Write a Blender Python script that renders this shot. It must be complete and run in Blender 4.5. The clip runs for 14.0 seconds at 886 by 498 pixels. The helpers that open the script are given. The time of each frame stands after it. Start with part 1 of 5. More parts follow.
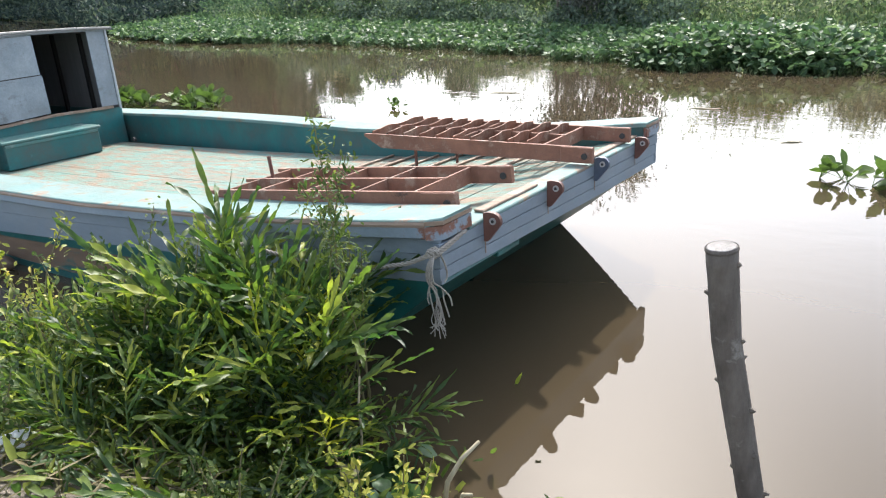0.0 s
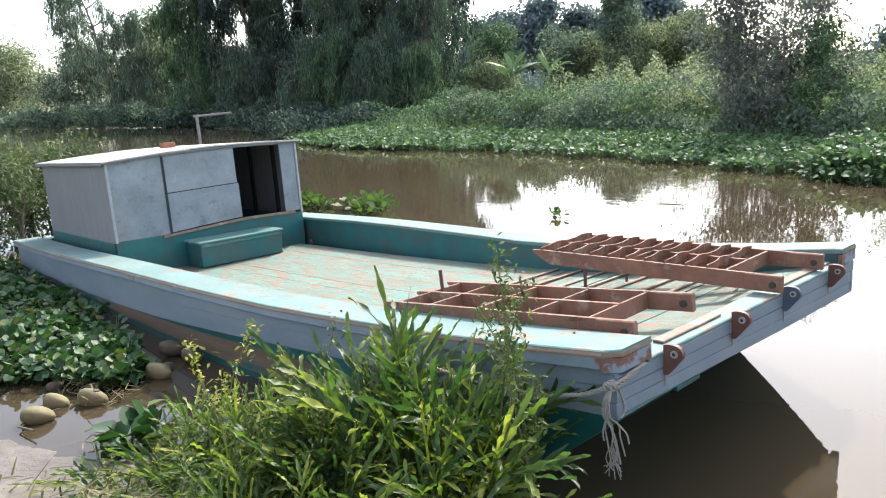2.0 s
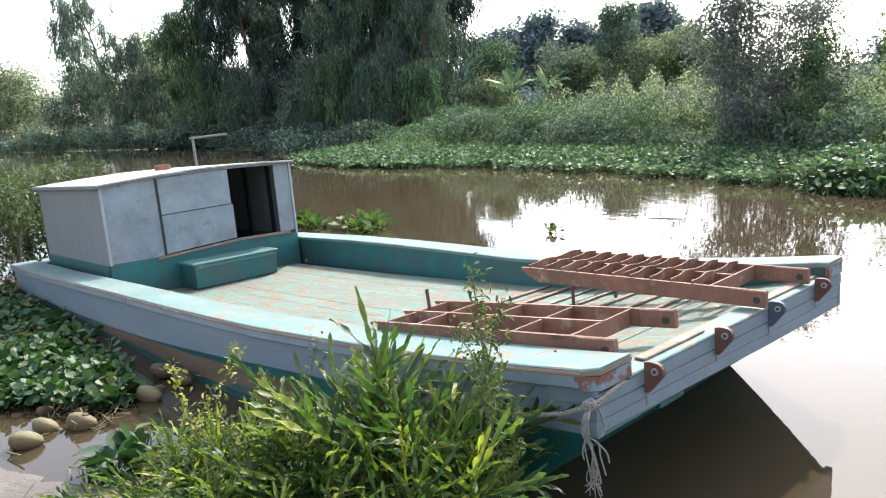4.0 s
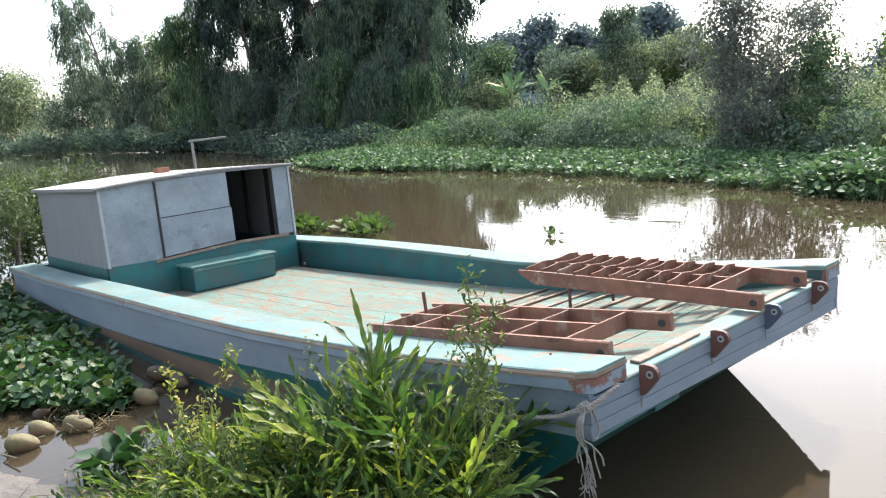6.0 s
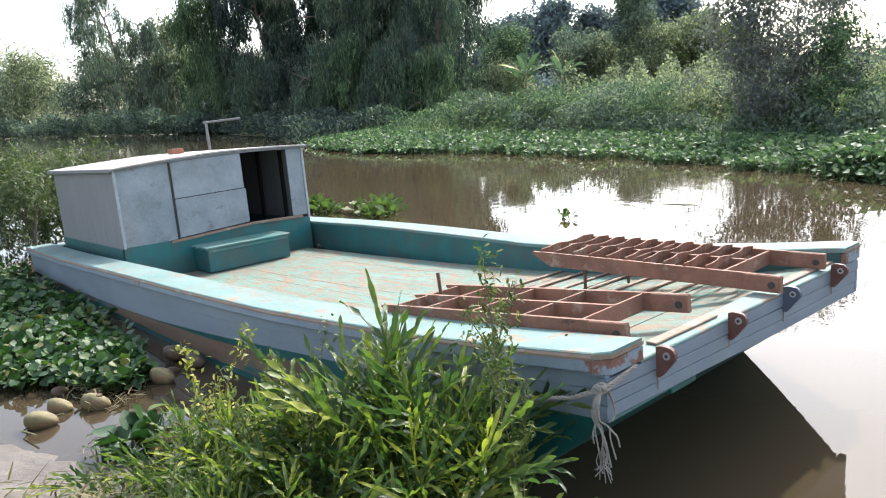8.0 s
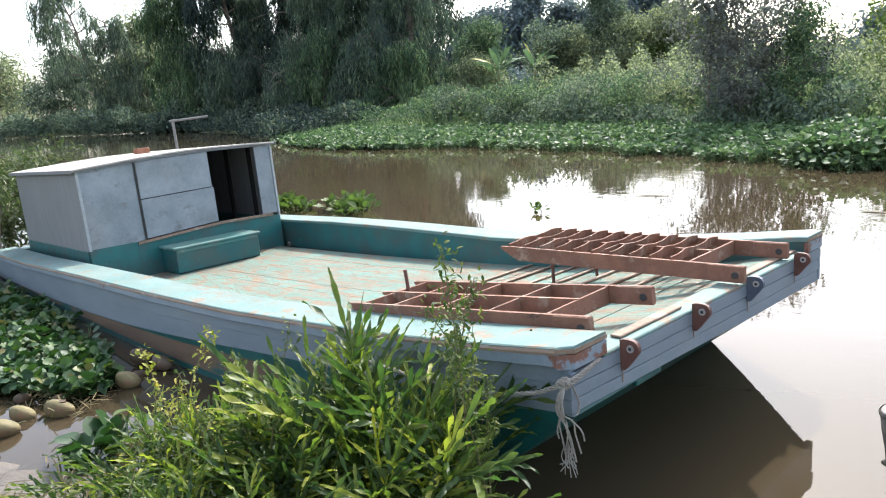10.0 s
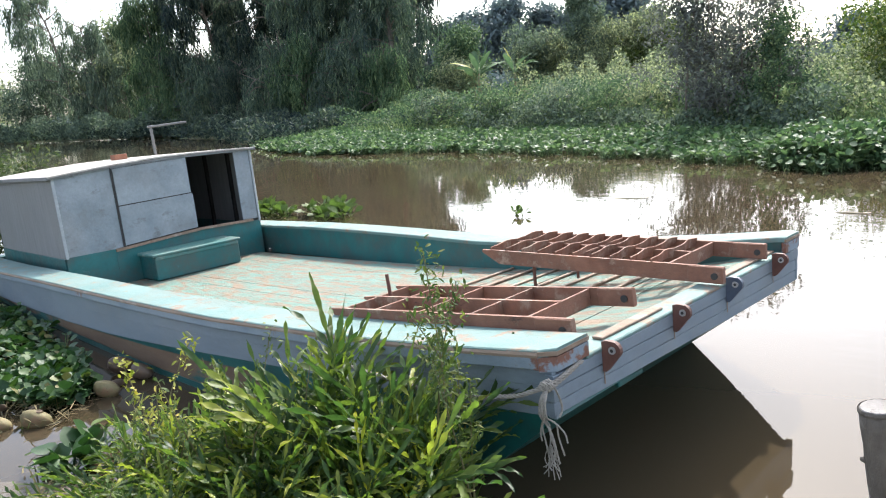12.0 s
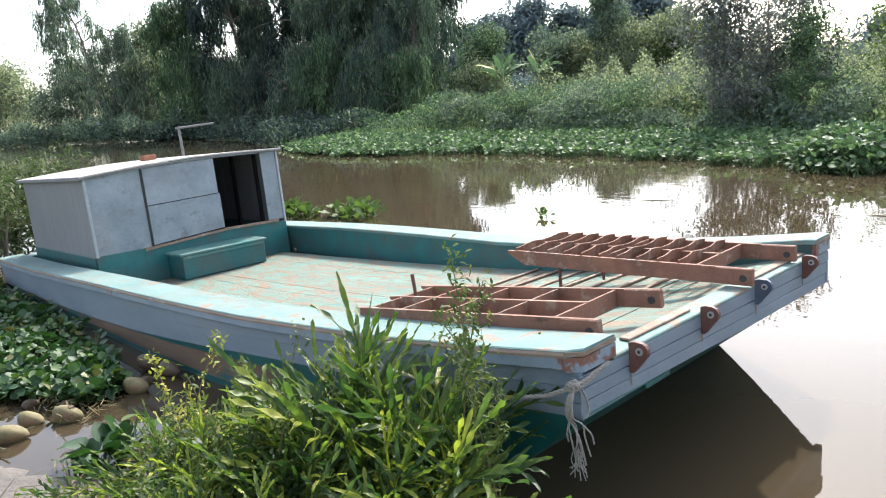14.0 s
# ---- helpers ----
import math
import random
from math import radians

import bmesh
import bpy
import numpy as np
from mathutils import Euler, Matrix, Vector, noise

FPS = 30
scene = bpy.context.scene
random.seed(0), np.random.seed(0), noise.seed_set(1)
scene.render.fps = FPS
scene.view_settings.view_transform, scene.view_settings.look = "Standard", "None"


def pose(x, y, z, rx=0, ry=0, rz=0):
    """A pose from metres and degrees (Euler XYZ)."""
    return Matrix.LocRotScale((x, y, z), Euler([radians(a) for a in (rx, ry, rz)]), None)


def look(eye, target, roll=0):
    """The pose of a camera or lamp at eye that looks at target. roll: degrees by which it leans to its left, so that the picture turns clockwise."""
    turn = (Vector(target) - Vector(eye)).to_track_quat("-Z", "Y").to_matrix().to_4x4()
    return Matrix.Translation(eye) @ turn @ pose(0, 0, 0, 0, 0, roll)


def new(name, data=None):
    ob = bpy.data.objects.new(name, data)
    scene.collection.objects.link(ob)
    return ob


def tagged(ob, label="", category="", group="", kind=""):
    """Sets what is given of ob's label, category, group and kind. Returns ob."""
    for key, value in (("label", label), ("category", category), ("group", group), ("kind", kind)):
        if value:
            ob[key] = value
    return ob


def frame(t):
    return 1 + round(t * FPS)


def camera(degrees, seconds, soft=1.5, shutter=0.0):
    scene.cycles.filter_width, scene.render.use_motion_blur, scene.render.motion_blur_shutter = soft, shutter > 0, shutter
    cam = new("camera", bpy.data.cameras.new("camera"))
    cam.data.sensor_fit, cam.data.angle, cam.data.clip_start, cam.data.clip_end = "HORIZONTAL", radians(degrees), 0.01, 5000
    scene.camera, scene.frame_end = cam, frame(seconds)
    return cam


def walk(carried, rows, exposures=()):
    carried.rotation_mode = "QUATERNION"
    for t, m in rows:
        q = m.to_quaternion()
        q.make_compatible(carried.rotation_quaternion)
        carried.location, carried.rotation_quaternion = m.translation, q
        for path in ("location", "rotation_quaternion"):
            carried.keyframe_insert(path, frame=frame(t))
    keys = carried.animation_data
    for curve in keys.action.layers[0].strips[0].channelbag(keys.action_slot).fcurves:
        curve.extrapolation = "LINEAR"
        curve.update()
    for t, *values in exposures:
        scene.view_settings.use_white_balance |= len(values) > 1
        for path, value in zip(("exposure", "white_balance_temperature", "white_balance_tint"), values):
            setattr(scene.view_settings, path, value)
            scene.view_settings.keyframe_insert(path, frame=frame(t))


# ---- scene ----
cam = camera(63.08, 14.0, soft=1.1)
PATH = [
    (0, pose(1.8552, -2.5595, 2.1062, 69.014, 2.088, 34.947)),
    (0.5, pose(1.9068, -2.5628, 2.1263, 71.413, 2.000, 37.952)),
    (1, pose(1.8881, -2.5595, 2.1580, 74.029, 1.882, 42.644)),
    (1.5, pose(1.7836, -2.5666, 2.1907, 76.369, 2.328, 44.857)),
    (2, pose(1.7133, -2.5780, 2.2116, 77.478, 2.833, 47.072)),
    (2.5, pose(1.6985, -2.5479, 2.2220, 78.262, 3.240, 47.829)),
    (3, pose(1.7205, -2.5020, 2.2250, 78.504, 3.390, 47.736)),
    (3.2, pose(1.7460, -2.4979, 2.2254, 78.529, 3.508, 47.488)),
    (5.5, pose(1.8200, -2.4792, 2.2187, 79.107, 3.636, 47.035)),
    (6, pose(1.8163, -2.4700, 2.2180, 79.051, 3.646, 47.215)),
    (6.5, pose(1.8135, -2.4623, 2.2124, 78.865, 3.633, 47.412)),
    (7, pose(1.8192, -2.4620, 2.2106, 78.664, 3.557, 47.727)),
    (7.5, pose(1.8057, -2.4588, 2.1989, 78.154, 3.543, 48.153)),
    (7.7, pose(1.7938, -2.4755, 2.1995, 77.911, 3.556, 48.307)),
    (10, pose(1.8213, -2.3957, 2.1987, 77.226, 4.340, 46.249)),
    (10.5, pose(1.8346, -2.3981, 2.1968, 77.290, 4.467, 45.478)),
    (11, pose(1.8348, -2.3998, 2.1944, 77.322, 4.464, 45.178)),
    (11.5, pose(1.8306, -2.3939, 2.1950, 77.381, 4.476, 44.833)),
    (12, pose(1.8191, -2.3917, 2.1936, 77.462, 4.564, 44.714)),
    (12.5, pose(1.8178, -2.4124, 2.1953, 77.660, 4.613, 45.177)),
    (13, pose(1.8153, -2.4256, 2.1936, 77.807, 4.530, 45.858)),
    (13.5, pose(1.8149, -2.4178, 2.1899, 77.818, 4.525, 46.316)),
    (14, pose(1.8128, -2.4145, 2.1872, 77.753, 4.637, 46.540)),
]
walk(cam, PATH)

# ---- light ----
SUN_AZ, SUN_EL = 112.0, 45.0          # degrees; azimuth counted from +x towards +y
world = bpy.data.worlds.new("sky")
scene.world = world
world.use_nodes = True
wn, wl = world.node_tree.nodes, world.node_tree.links
sky = wn.new("ShaderNodeTexSky")
sky.sky_type = "NISHITA"
sky.sun_disc = False
sky.sun_elevation = radians(SUN_EL)
sky.sun_rotation = radians(90 - SUN_AZ)
sky.air_density, sky.dust_density, sky.ozone_density = 1.0, 2.9, 2.5
wn["Background"].inputs["Strength"].default_value = 0.15
hazy = wn.new("ShaderNodeHueSaturation")
hazy.inputs["Saturation"].default_value = 0.64
wl.new(sky.outputs["Color"], hazy.inputs["Color"])
wl.new(hazy.outputs["Color"], wn["Background"].inputs["Color"])
sun = new("sun", bpy.data.lights.new("sun", "SUN"))
sun.data.energy, sun.data.angle, sun.data.color = 1.9, radians(1.0), (1.0, 0.965, 0.91)
sd = Vector((math.cos(radians(SUN_AZ)) * math.cos(radians(SUN_EL)), math.sin(radians(SUN_AZ)) * math.cos(radians(SUN_EL)), math.sin(radians(SUN_EL))))
sun.matrix_world = look((0, 0, 0), -sd)
scene.view_settings.exposure = 1.84

# ---- materials ----


def base_mat(name):
    m = bpy.data.materials.new(name)
    m.use_nodes = True
    return m, m.node_tree.nodes, m.node_tree.links, m.node_tree.nodes["Principled BSDF"]


def noise_tex(n, l, co, scale, detail=5.0, rough=0.6, stretch=None):
    t = n.new("ShaderNodeTexNoise")
    t.inputs["Scale"].default_value, t.inputs["Detail"].default_value, t.inputs["Roughness"].default_value = scale, detail, rough
    if stretch:
        mp = n.new("ShaderNodeMapping")
        mp.inputs["Scale"].default_value = stretch
        l.new(co, mp.inputs["Vector"])
        co = mp.outputs["Vector"]
    l.new(co, t.inputs["Vector"])
    return t.outputs["Fac"]


def ramp(n, l, fac, stops):
    r = n.new("ShaderNodeValToRGB")
    e = r.color_ramp.elements
    while len(e) < len(stops):
        e.new(0.5)
    for k, (p, c) in zip(e, stops):
        k.position = p
        k.color = (*c, 1) if isinstance(c, tuple) else (c, c, c, 1)
    l.new(fac, r.inputs["Fac"])
    return r.outputs["Color"]


def mixc(n, l, fac, a, b, mode="MIX"):
    m = n.new("ShaderNodeMix")
    m.data_type, m.blend_type = "RGBA", mode
    for sock, v in ((0, fac), (6, a), (7, b)):
        if isinstance(v, (int, float)):
            m.inputs[sock].default_value = v
        elif isinstance(v, tuple):
            m.inputs[sock].default_value = (*v, 1)
        else:
            l.new(v, m.inputs[sock])
    return m.outputs[2]


def surf(name, c1, c2, scale=6.0, rough=0.6, bump=0.15, bump_scale=40.0, stretch=(1, 1, 1), wear=None, wear_at=(0.58, 0.64), wear_scale=4.0,
         wear_stretch=(1, 1, 1), dirt=None, dirt_at=(0.5, 0.75), dirt_scale=1.5, metal=0.0, vary=0.0, flecks=None, fleck_scale=16.0, fleck_at=(0.60, 0.66), fleck_stretch=(0.35, 1.6, 1)):
    """A painted or raw surface: two tones, fine grain, patches of wear with crisp edges, and soft dirt."""
    m, n, l, b = base_mat(name)
    tc = n.new("ShaderNodeTexCoord").outputs["Object"]
    col = ramp(n, l, noise_tex(n, l, tc, scale, 6, 0.65, stretch), [(0.32, c1), (0.68, c2)])
    fine = noise_tex(n, l, tc, bump_scale, 5, 0.7, stretch)
    col = mixc(n, l, 0.35, col, ramp(n, l, fine, [(0.3, 0.45), (0.7, 1.0)]), "MULTIPLY")
    if dirt:
        d = ramp(n, l, noise_tex(n, l, tc, dirt_scale, 7, 0.7), [(dirt_at[0], 0.0), (dirt_at[1], 0.8)])
        col = mixc(n, l, d, col, dirt)
    hgt = fine
    if wear:
        w = ramp(n, l, noise_tex(n, l, tc, wear_scale, 9, 0.72, wear_stretch), [(wear_at[0], 0.0), (wear_at[1], 1.0)])
        col = mixc(n, l, w, col, wear)
    if flecks:
        fk = ramp(n, l, noise_tex(n, l, tc, fleck_scale, 8, 0.75, fleck_stretch), [(fleck_at[0], 0.0), (fleck_at[1], 0.9)])
        col = mixc(n, l, fk, col, flecks)
    if vary:
        info = n.new("ShaderNodeObjectInfo").outputs["Random"]
        col = mixc(n, l, vary, col, ramp(n, l, info, [(0.0, 0.45), (1.0, 1.25)]), "MULTIPLY")
    l.new(col, b.inputs["Base Color"])
    l.new(ramp(n, l, fine, [(0.2, max(rough - 0.15, 0.05)), (0.8, min(rough + 0.15, 1.0))]), b.inputs["Roughness"])
    b.inputs["Metallic"].default_value = metal
    bp = n.new("ShaderNodeBump")
    bp.inputs["Strength"].default_value, bp.inputs["Distance"].default_value = bump, 0.02
    l.new(hgt, bp.inputs["Height"])
    l.new(bp.outputs["Normal"], b.inputs["Normal"])
    return m


def leafy(name, stops, rough=0.45, trans=0.3, per_object=False, spots=None, tint=(1.0, 1.18, 0.6), gloss=0.22, patch=0.0):
    """Leaves: the colour changes from leaf to leaf, and light comes through the blades."""
    m, n, l, b = base_mat(name)
    if per_object:
        rnd = n.new("ShaderNodeObjectInfo").outputs["Random"]
        geo = n.new("ShaderNodeNewGeometry").outputs["Random Per Island"]
        ma = n.new("ShaderNodeMath")
        ma.operation = "MULTIPLY_ADD"
        ma.inputs[1].default_value = 0.4
        l.new(rnd, ma.inputs[0])
        mb = n.new("ShaderNodeMath")
        mb.operation = "MULTIPLY"
        mb.inputs[1].default_value = 0.6
        l.new(geo, mb.inputs[0])
        l.new(mb.outputs[0], ma.inputs[2])
        rnd = ma.outputs[0]
    else:
        rnd = n.new("ShaderNodeNewGeometry").outputs["Random Per Island"]
    col = ramp(n, l, rnd, stops)
    tc = n.new("ShaderNodeTexCoord").outputs["Object"]
    fine = noise_tex(n, l, tc, 30.0, 4, 0.6)
    col = mixc(n, l, 0.5, col, ramp(n, l, fine, [(0.3, 0.55), (0.7, 1.15)]), "MULTIPLY")
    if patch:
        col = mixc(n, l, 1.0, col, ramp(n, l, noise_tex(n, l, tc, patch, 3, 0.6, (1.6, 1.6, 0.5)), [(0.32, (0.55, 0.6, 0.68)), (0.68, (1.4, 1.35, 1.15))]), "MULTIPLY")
    if spots:
        col = mixc(n, l, ramp(n, l, noise_tex(n, l, tc, 9.0, 6, 0.7), [(0.64, 0.0), (0.72, 0.8)]), col, spots)
    l.new(col, b.inputs["Base Color"])
    b.inputs["Roughness"].default_value = rough
    b.inputs["Specular IOR Level"].default_value = gloss
    bp = n.new("ShaderNodeBump")
    bp.inputs["Strength"].default_value, bp.inputs["Distance"].default_value = 0.25, 0.01
    l.new(fine, bp.inputs["Height"])
    l.new(bp.outputs["Normal"], b.inputs["Normal"])
    tr = n.new("ShaderNodeBsdfTranslucent")
    l.new(mixc(n, l, 1.0, col, tint, "MULTIPLY"), tr.inputs["Color"])
    mx = n.new("ShaderNodeMixShader")
    mx.inputs[0].default_value = trans
    l.new(b.outputs[0], mx.inputs[1])
    l.new(tr.outputs[0], mx.inputs[2])
    l.new(mx.outputs[0], n["Material Output"].inputs["Surface"])
    return m


M_MINT = surf("mint_paint", (0.10, 0.195, 0.18), (0.17, 0.27, 0.25), 3, 0.75, 0.3, 35, stretch=(0.5, 1, 1), wear=(0.21, 0.15, 0.105), wear_at=(0.555, 0.62), wear_scale=5, dirt=(0.165, 0.17, 0.14), dirt_at=(0.42, 0.75), dirt_scale=2.5, flecks=(0.10, 0.08, 0.06), fleck_at=(0.625, 0.68))
M_DECK = surf("worn_deck_paint", (0.09, 0.20, 0.165), (0.155, 0.265, 0.22), 3, 0.8, 0.8, 26, stretch=(0.35, 1.3, 1), wear=(0.20, 0.14, 0.092), wear_at=(0.46, 0.57), wear_scale=6.0,
              wear_stretch=(0.55, 1.7, 1), dirt=(0.15, 0.135, 0.10), dirt_at=(0.45, 0.72), dirt_scale=1.6, vary=0.06, flecks=(0.085, 0.06, 0.042), fleck_scale=13, fleck_at=(0.585, 0.65))
M_TEAL = surf("teal_paint", (0.006, 0.105, 0.108), (0.018, 0.15, 0.145), 2.5, 0.5, 0.1, 30, wear=(0.06, 0.15, 0.15), wear_at=(0.62, 0.7), wear_scale=4, dirt=(0.06, 0.08, 0.072), dirt_at=(0.40, 0.62), dirt_scale=3, flecks=(0.11, 0.17, 0.16), fleck_at=(0.68, 0.72))
M_TEAL_SCUFF = surf("scuffed_teal_paint", (0.03, 0.15, 0.14), (0.07, 0.20, 0.18), 3, 0.6, 0.2, 30, wear=(0.17, 0.22, 0.20), wear_at=(0.52, 0.62), wear_scale=5, wear_stretch=(2, 0.6, 1), dirt=(0.09, 0.11, 0.095), dirt_at=(0.45, 0.7), dirt_scale=3)
M_TEAL_DARK = surf("dark_teal_hull_paint", (0.004, 0.075, 0.07), (0.012, 0.11, 0.10), 2.5, 0.45, 0.1, 30, wear=(0.14, 0.08, 0.04), wear_at=(0.64, 0.72), wear_scale=2, dirt=(0.03, 0.03, 0.02))
M_GREY = surf("grey_blue_hull_paint", (0.165, 0.205, 0.24), (0.22, 0.26, 0.292), 2, 0.55, 0.12, 30, stretch=(0.5, 1, 1.5), wear=(0.24, 0.20, 0.17), wear_at=(0.69, 0.73), wear_scale=4, dirt=(0.22, 0.22, 0.21), dirt_at=(0.5, 0.85))
M_CABIN = surf("silver_grey_cabin_paint", (0.19, 0.225, 0.25), (0.31, 0.34, 0.365), 2.2, 0.55, 0.2, 30, wear=(0.15, 0.155, 0.16), wear_at=(0.56, 0.66), wear_scale=3.5, wear_stretch=(1, 1, 1.6), dirt=(0.17, 0.165, 0.155), dirt_at=(0.48, 0.75), vary=0.15, flecks=(0.36, 0.38, 0.39), fleck_at=(0.68, 0.72))
M_PALE = surf("pale_worn_corner_paint", (0.32, 0.34, 0.35), (0.42, 0.44, 0.45), 6, 0.6, 0.2, 40, wear=(0.2, 0.19, 0.18), wear_at=(0.6, 0.66), wear_scale=8)
M_SIDE = surf("weathered_grey_plywood", (0.19, 0.187, 0.185), (0.26, 0.255, 0.25), 3, 0.7, 0.2, 40, stretch=(5, 5, 0.4), dirt=(0.20, 0.19, 0.18), dirt_at=(0.45, 0.8))
M_ROOF = surf("bleached_roof_board", (0.38, 0.35, 0.305), (0.50, 0.465, 0.42), 4, 0.75, 0.25, 40, stretch=(1, 0.4, 1), wear=(0.30, 0.26, 0.22), wear_at=(0.64, 0.70), wear_scale=3, wear_stretch=(1, 3, 1), dirt=(0.22, 0.20, 0.175), flecks=(0.17, 0.15, 0.13), fleck_stretch=(1.6, 0.4, 1))
M_RUSTY = surf("rust_red_primer_steel", (0.20, 0.085, 0.052), (0.31, 0.145, 0.09), 4, 0.75, 0.35, 50, wear=(0.30, 0.20, 0.145), wear_at=(0.54, 0.64), wear_scale=6, dirt=(0.10, 0.05, 0.033), dirt_at=(0.42, 0.7), dirt_scale=3, vary=0.25, flecks=(0.07, 0.035, 0.025), fleck_at=(0.62, 0.68))
M_LUG = surf("dark_rusted_steel", (0.10, 0.04, 0.028), (0.16, 0.07, 0.05), 8, 0.6, 0.2, 60)
M_LUG_BLUE = surf("blue_grey_painted_steel", (0.05, 0.07, 0.10), (0.09, 0.11, 0.15), 8, 0.5, 0.2, 60, wear=(0.13, 0.06, 0.04), wear_at=(0.6, 0.68))
M_PIN = surf("worn_bright_steel", (0.42, 0.40, 0.38), (0.55, 0.53, 0.50), 20, 0.4, 0.1, 60, metal=0.6)
M_TRIM = surf("bare_brown_trim_wood", (0.20, 0.135, 0.09), (0.29, 0.21, 0.15), 6, 0.7, 0.3, 40, stretch=(0.3, 4, 4), wear=(0.31, 0.26, 0.21), wear_at=(0.55, 0.62), wear_scale=5, wear_stretch=(0.4, 1, 1))
M_RUSTPAINT = surf("grey_trim_with_rust_patches", (0.20, 0.25, 0.295), (0.26, 0.31, 0.345), 3, 0.6, 0.2, 40, wear=(0.20, 0.115, 0.08), wear_at=(0.60, 0.66), wear_scale=3.2, wear_stretch=(1, 1, 0.5))
M_RUSTCORNER = surf("rust_patched_corner_paint", (0.20, 0.25, 0.295), (0.26, 0.31, 0.345), 3, 0.6, 0.25, 40, wear=(0.17, 0.075, 0.048), wear_at=(0.5, 0.56), wear_scale=6)
M_BROWNBAND = surf("brown_stained_hull_band", (0.13, 0.085, 0.055), (0.22, 0.145, 0.09), 2, 0.7, 0.2, 30, stretch=(0.4, 1, 2), wear=(0.02, 0.10, 0.09), wear_at=(0.58, 0.66), wear_scale=1.6, wear_stretch=(0.5, 1, 2))
# Near-black boards: shade of enclosed places is put into the colour
M_DARKIN = surf("shade_black_boards", (0.010, 0.008, 0.007), (0.022, 0.017, 0.014), 5, 0.8, 0.2, 40, stretch=(1, 6, 0.5))
M_LINE = surf("black_caulk", (0.03, 0.03, 0.03), (0.05, 0.045, 0.04), 10, 0.8, 0.1, 50)
M_ROPE = surf("pale_hemp_rope", (0.25, 0.225, 0.185), (0.36, 0.33, 0.285), 60, 0.9, 0.4, 160)
M_PIPE = surf("grey_steel_pipe", (0.15, 0.145, 0.135), (0.22, 0.215, 0.205), 10, 0.5, 0.1, 60, metal=0.3, wear=(0.25, 0.14, 0.08), wear_at=(0.62, 0.7))
M_BRICK = surf("fired_brick", (0.21, 0.085, 0.045), (0.29, 0.13, 0.08), 15, 0.85, 0.3, 70)
M_POST = surf("grey_bark_wood", (0.06, 0.048, 0.037), (0.155, 0.132, 0.108), 12, 0.85, 0.7, 45, stretch=(1, 1, 0.35), wear=(0.21, 0.19, 0.165), wear_at=(0.57, 0.66), wear_scale=9, dirt=(0.06, 0.05, 0.04))
M_CUT = surf("grey_end_grain", (0.17, 0.155, 0.14), (0.30, 0.28, 0.26), 14, 0.85, 0.4, 60, wear=(0.12, 0.10, 0.09), wear_at=(0.6, 0.66), wear_scale=18)
M_MUD = surf("wet_river_mud", (0.10, 0.082, 0.064), (0.165, 0.138, 0.11), 3, 0.45, 0.9, 14, wear=(0.19, 0.16, 0.125), wear_at=(0.55, 0.66), wear_scale=7, dirt=(0.05, 0.045, 0.032), dirt_scale=4, flecks=(0.045, 0.035, 0.025), fleck_stretch=(1, 1, 1))
M_BARK = surf("tree_bark", (0.11, 0.09, 0.07), (0.20, 0.17, 0.14), 7, 0.9, 0.6, 30, stretch=(1, 1, 0.25))
M_STEM = surf("green_brown_stem", (0.10, 0.09, 0.04), (0.17, 0.15, 0.06), 20, 0.7, 0.2, 60)
M_DRY = surf("dry_reed_stalk", (0.36, 0.30, 0.18), (0.46, 0.40, 0.27), 12, 0.7, 0.3, 50, stretch=(1, 1, 0.3))
M_COCO = surf("yellow_green_coconut_husk", (0.14, 0.12, 0.045), (0.26, 0.215, 0.10), 9, 0.7, 0.5, 25, wear=(0.24, 0.14, 0.075), wear_at=(0.5, 0.62), wear_scale=6, vary=0.35, flecks=(0.09, 0.055, 0.03))
M_COCO_BROWN = surf("brown_coconut_husk", (0.085, 0.058, 0.038), (0.165, 0.115, 0.074), 7, 0.65, 0.3, 25, wear=(0.16, 0.09, 0.05), wear_at=(0.55, 0.66), wear_scale=5)
M_HOLE = surf("dark_coconut_hollow", (0.05, 0.03, 0.018), (0.14, 0.09, 0.05), 20, 0.8, 0.2, 60)
M_PLASTIC = surf("white_plastic_scrap", (0.70, 0.72, 0.72), (0.80, 0.81, 0.80), 4, 0.4, 0.1, 40, dirt=(0.4, 0.38, 0.32))
M_BLUE = surf("blue_white_plastic", (0.16, 0.26, 0.60), (0.60, 0.66, 0.78), 18, 0.35, 0.1, 40)

# Leaves with this tint have bluish distance haze mixed into their colours
HAZE_TINT = (1.0, 1.1, 0.9)
M_FERN = leafy("fern_leaf", [(0.0, (0.028, 0.060, 0.026)), (0.42, (0.058, 0.105, 0.030)), (0.7, (0.15, 0.20, 0.040)), (1.0, (0.42, 0.42, 0.07))], 0.42, 0.5, per_object=True, spots=(0.14, 0.09, 0.035), gloss=0.34)
M_FERN_YOUNG = leafy("young_yellow_fern_leaf", [(0.0, (0.36, 0.38, 0.03)), (1.0, (0.50, 0.48, 0.04))], 0.4, 0.5)
M_SHRUB = leafy("shrub_leaf", [(0.0, (0.045, 0.075, 0.026)), (0.6, (0.095, 0.135, 0.042)), (1.0, (0.22, 0.225, 0.075))], 0.5, 0.36, gloss=0.12)
M_OLIVE = leafy("grey_olive_leaf", [(0.0, (0.05, 0.08, 0.035)), (0.6, (0.095, 0.13, 0.06)), (1.0, (0.17, 0.19, 0.10))], 0.6, 0.3)
M_SHRUB_YELLOW = leafy("yellow_shrub_leaf", [(0.0, (0.16, 0.20, 0.03)), (0.7, (0.33, 0.32, 0.06)), (1.0, (0.46, 0.36, 0.08))], 0.5, 0.35)
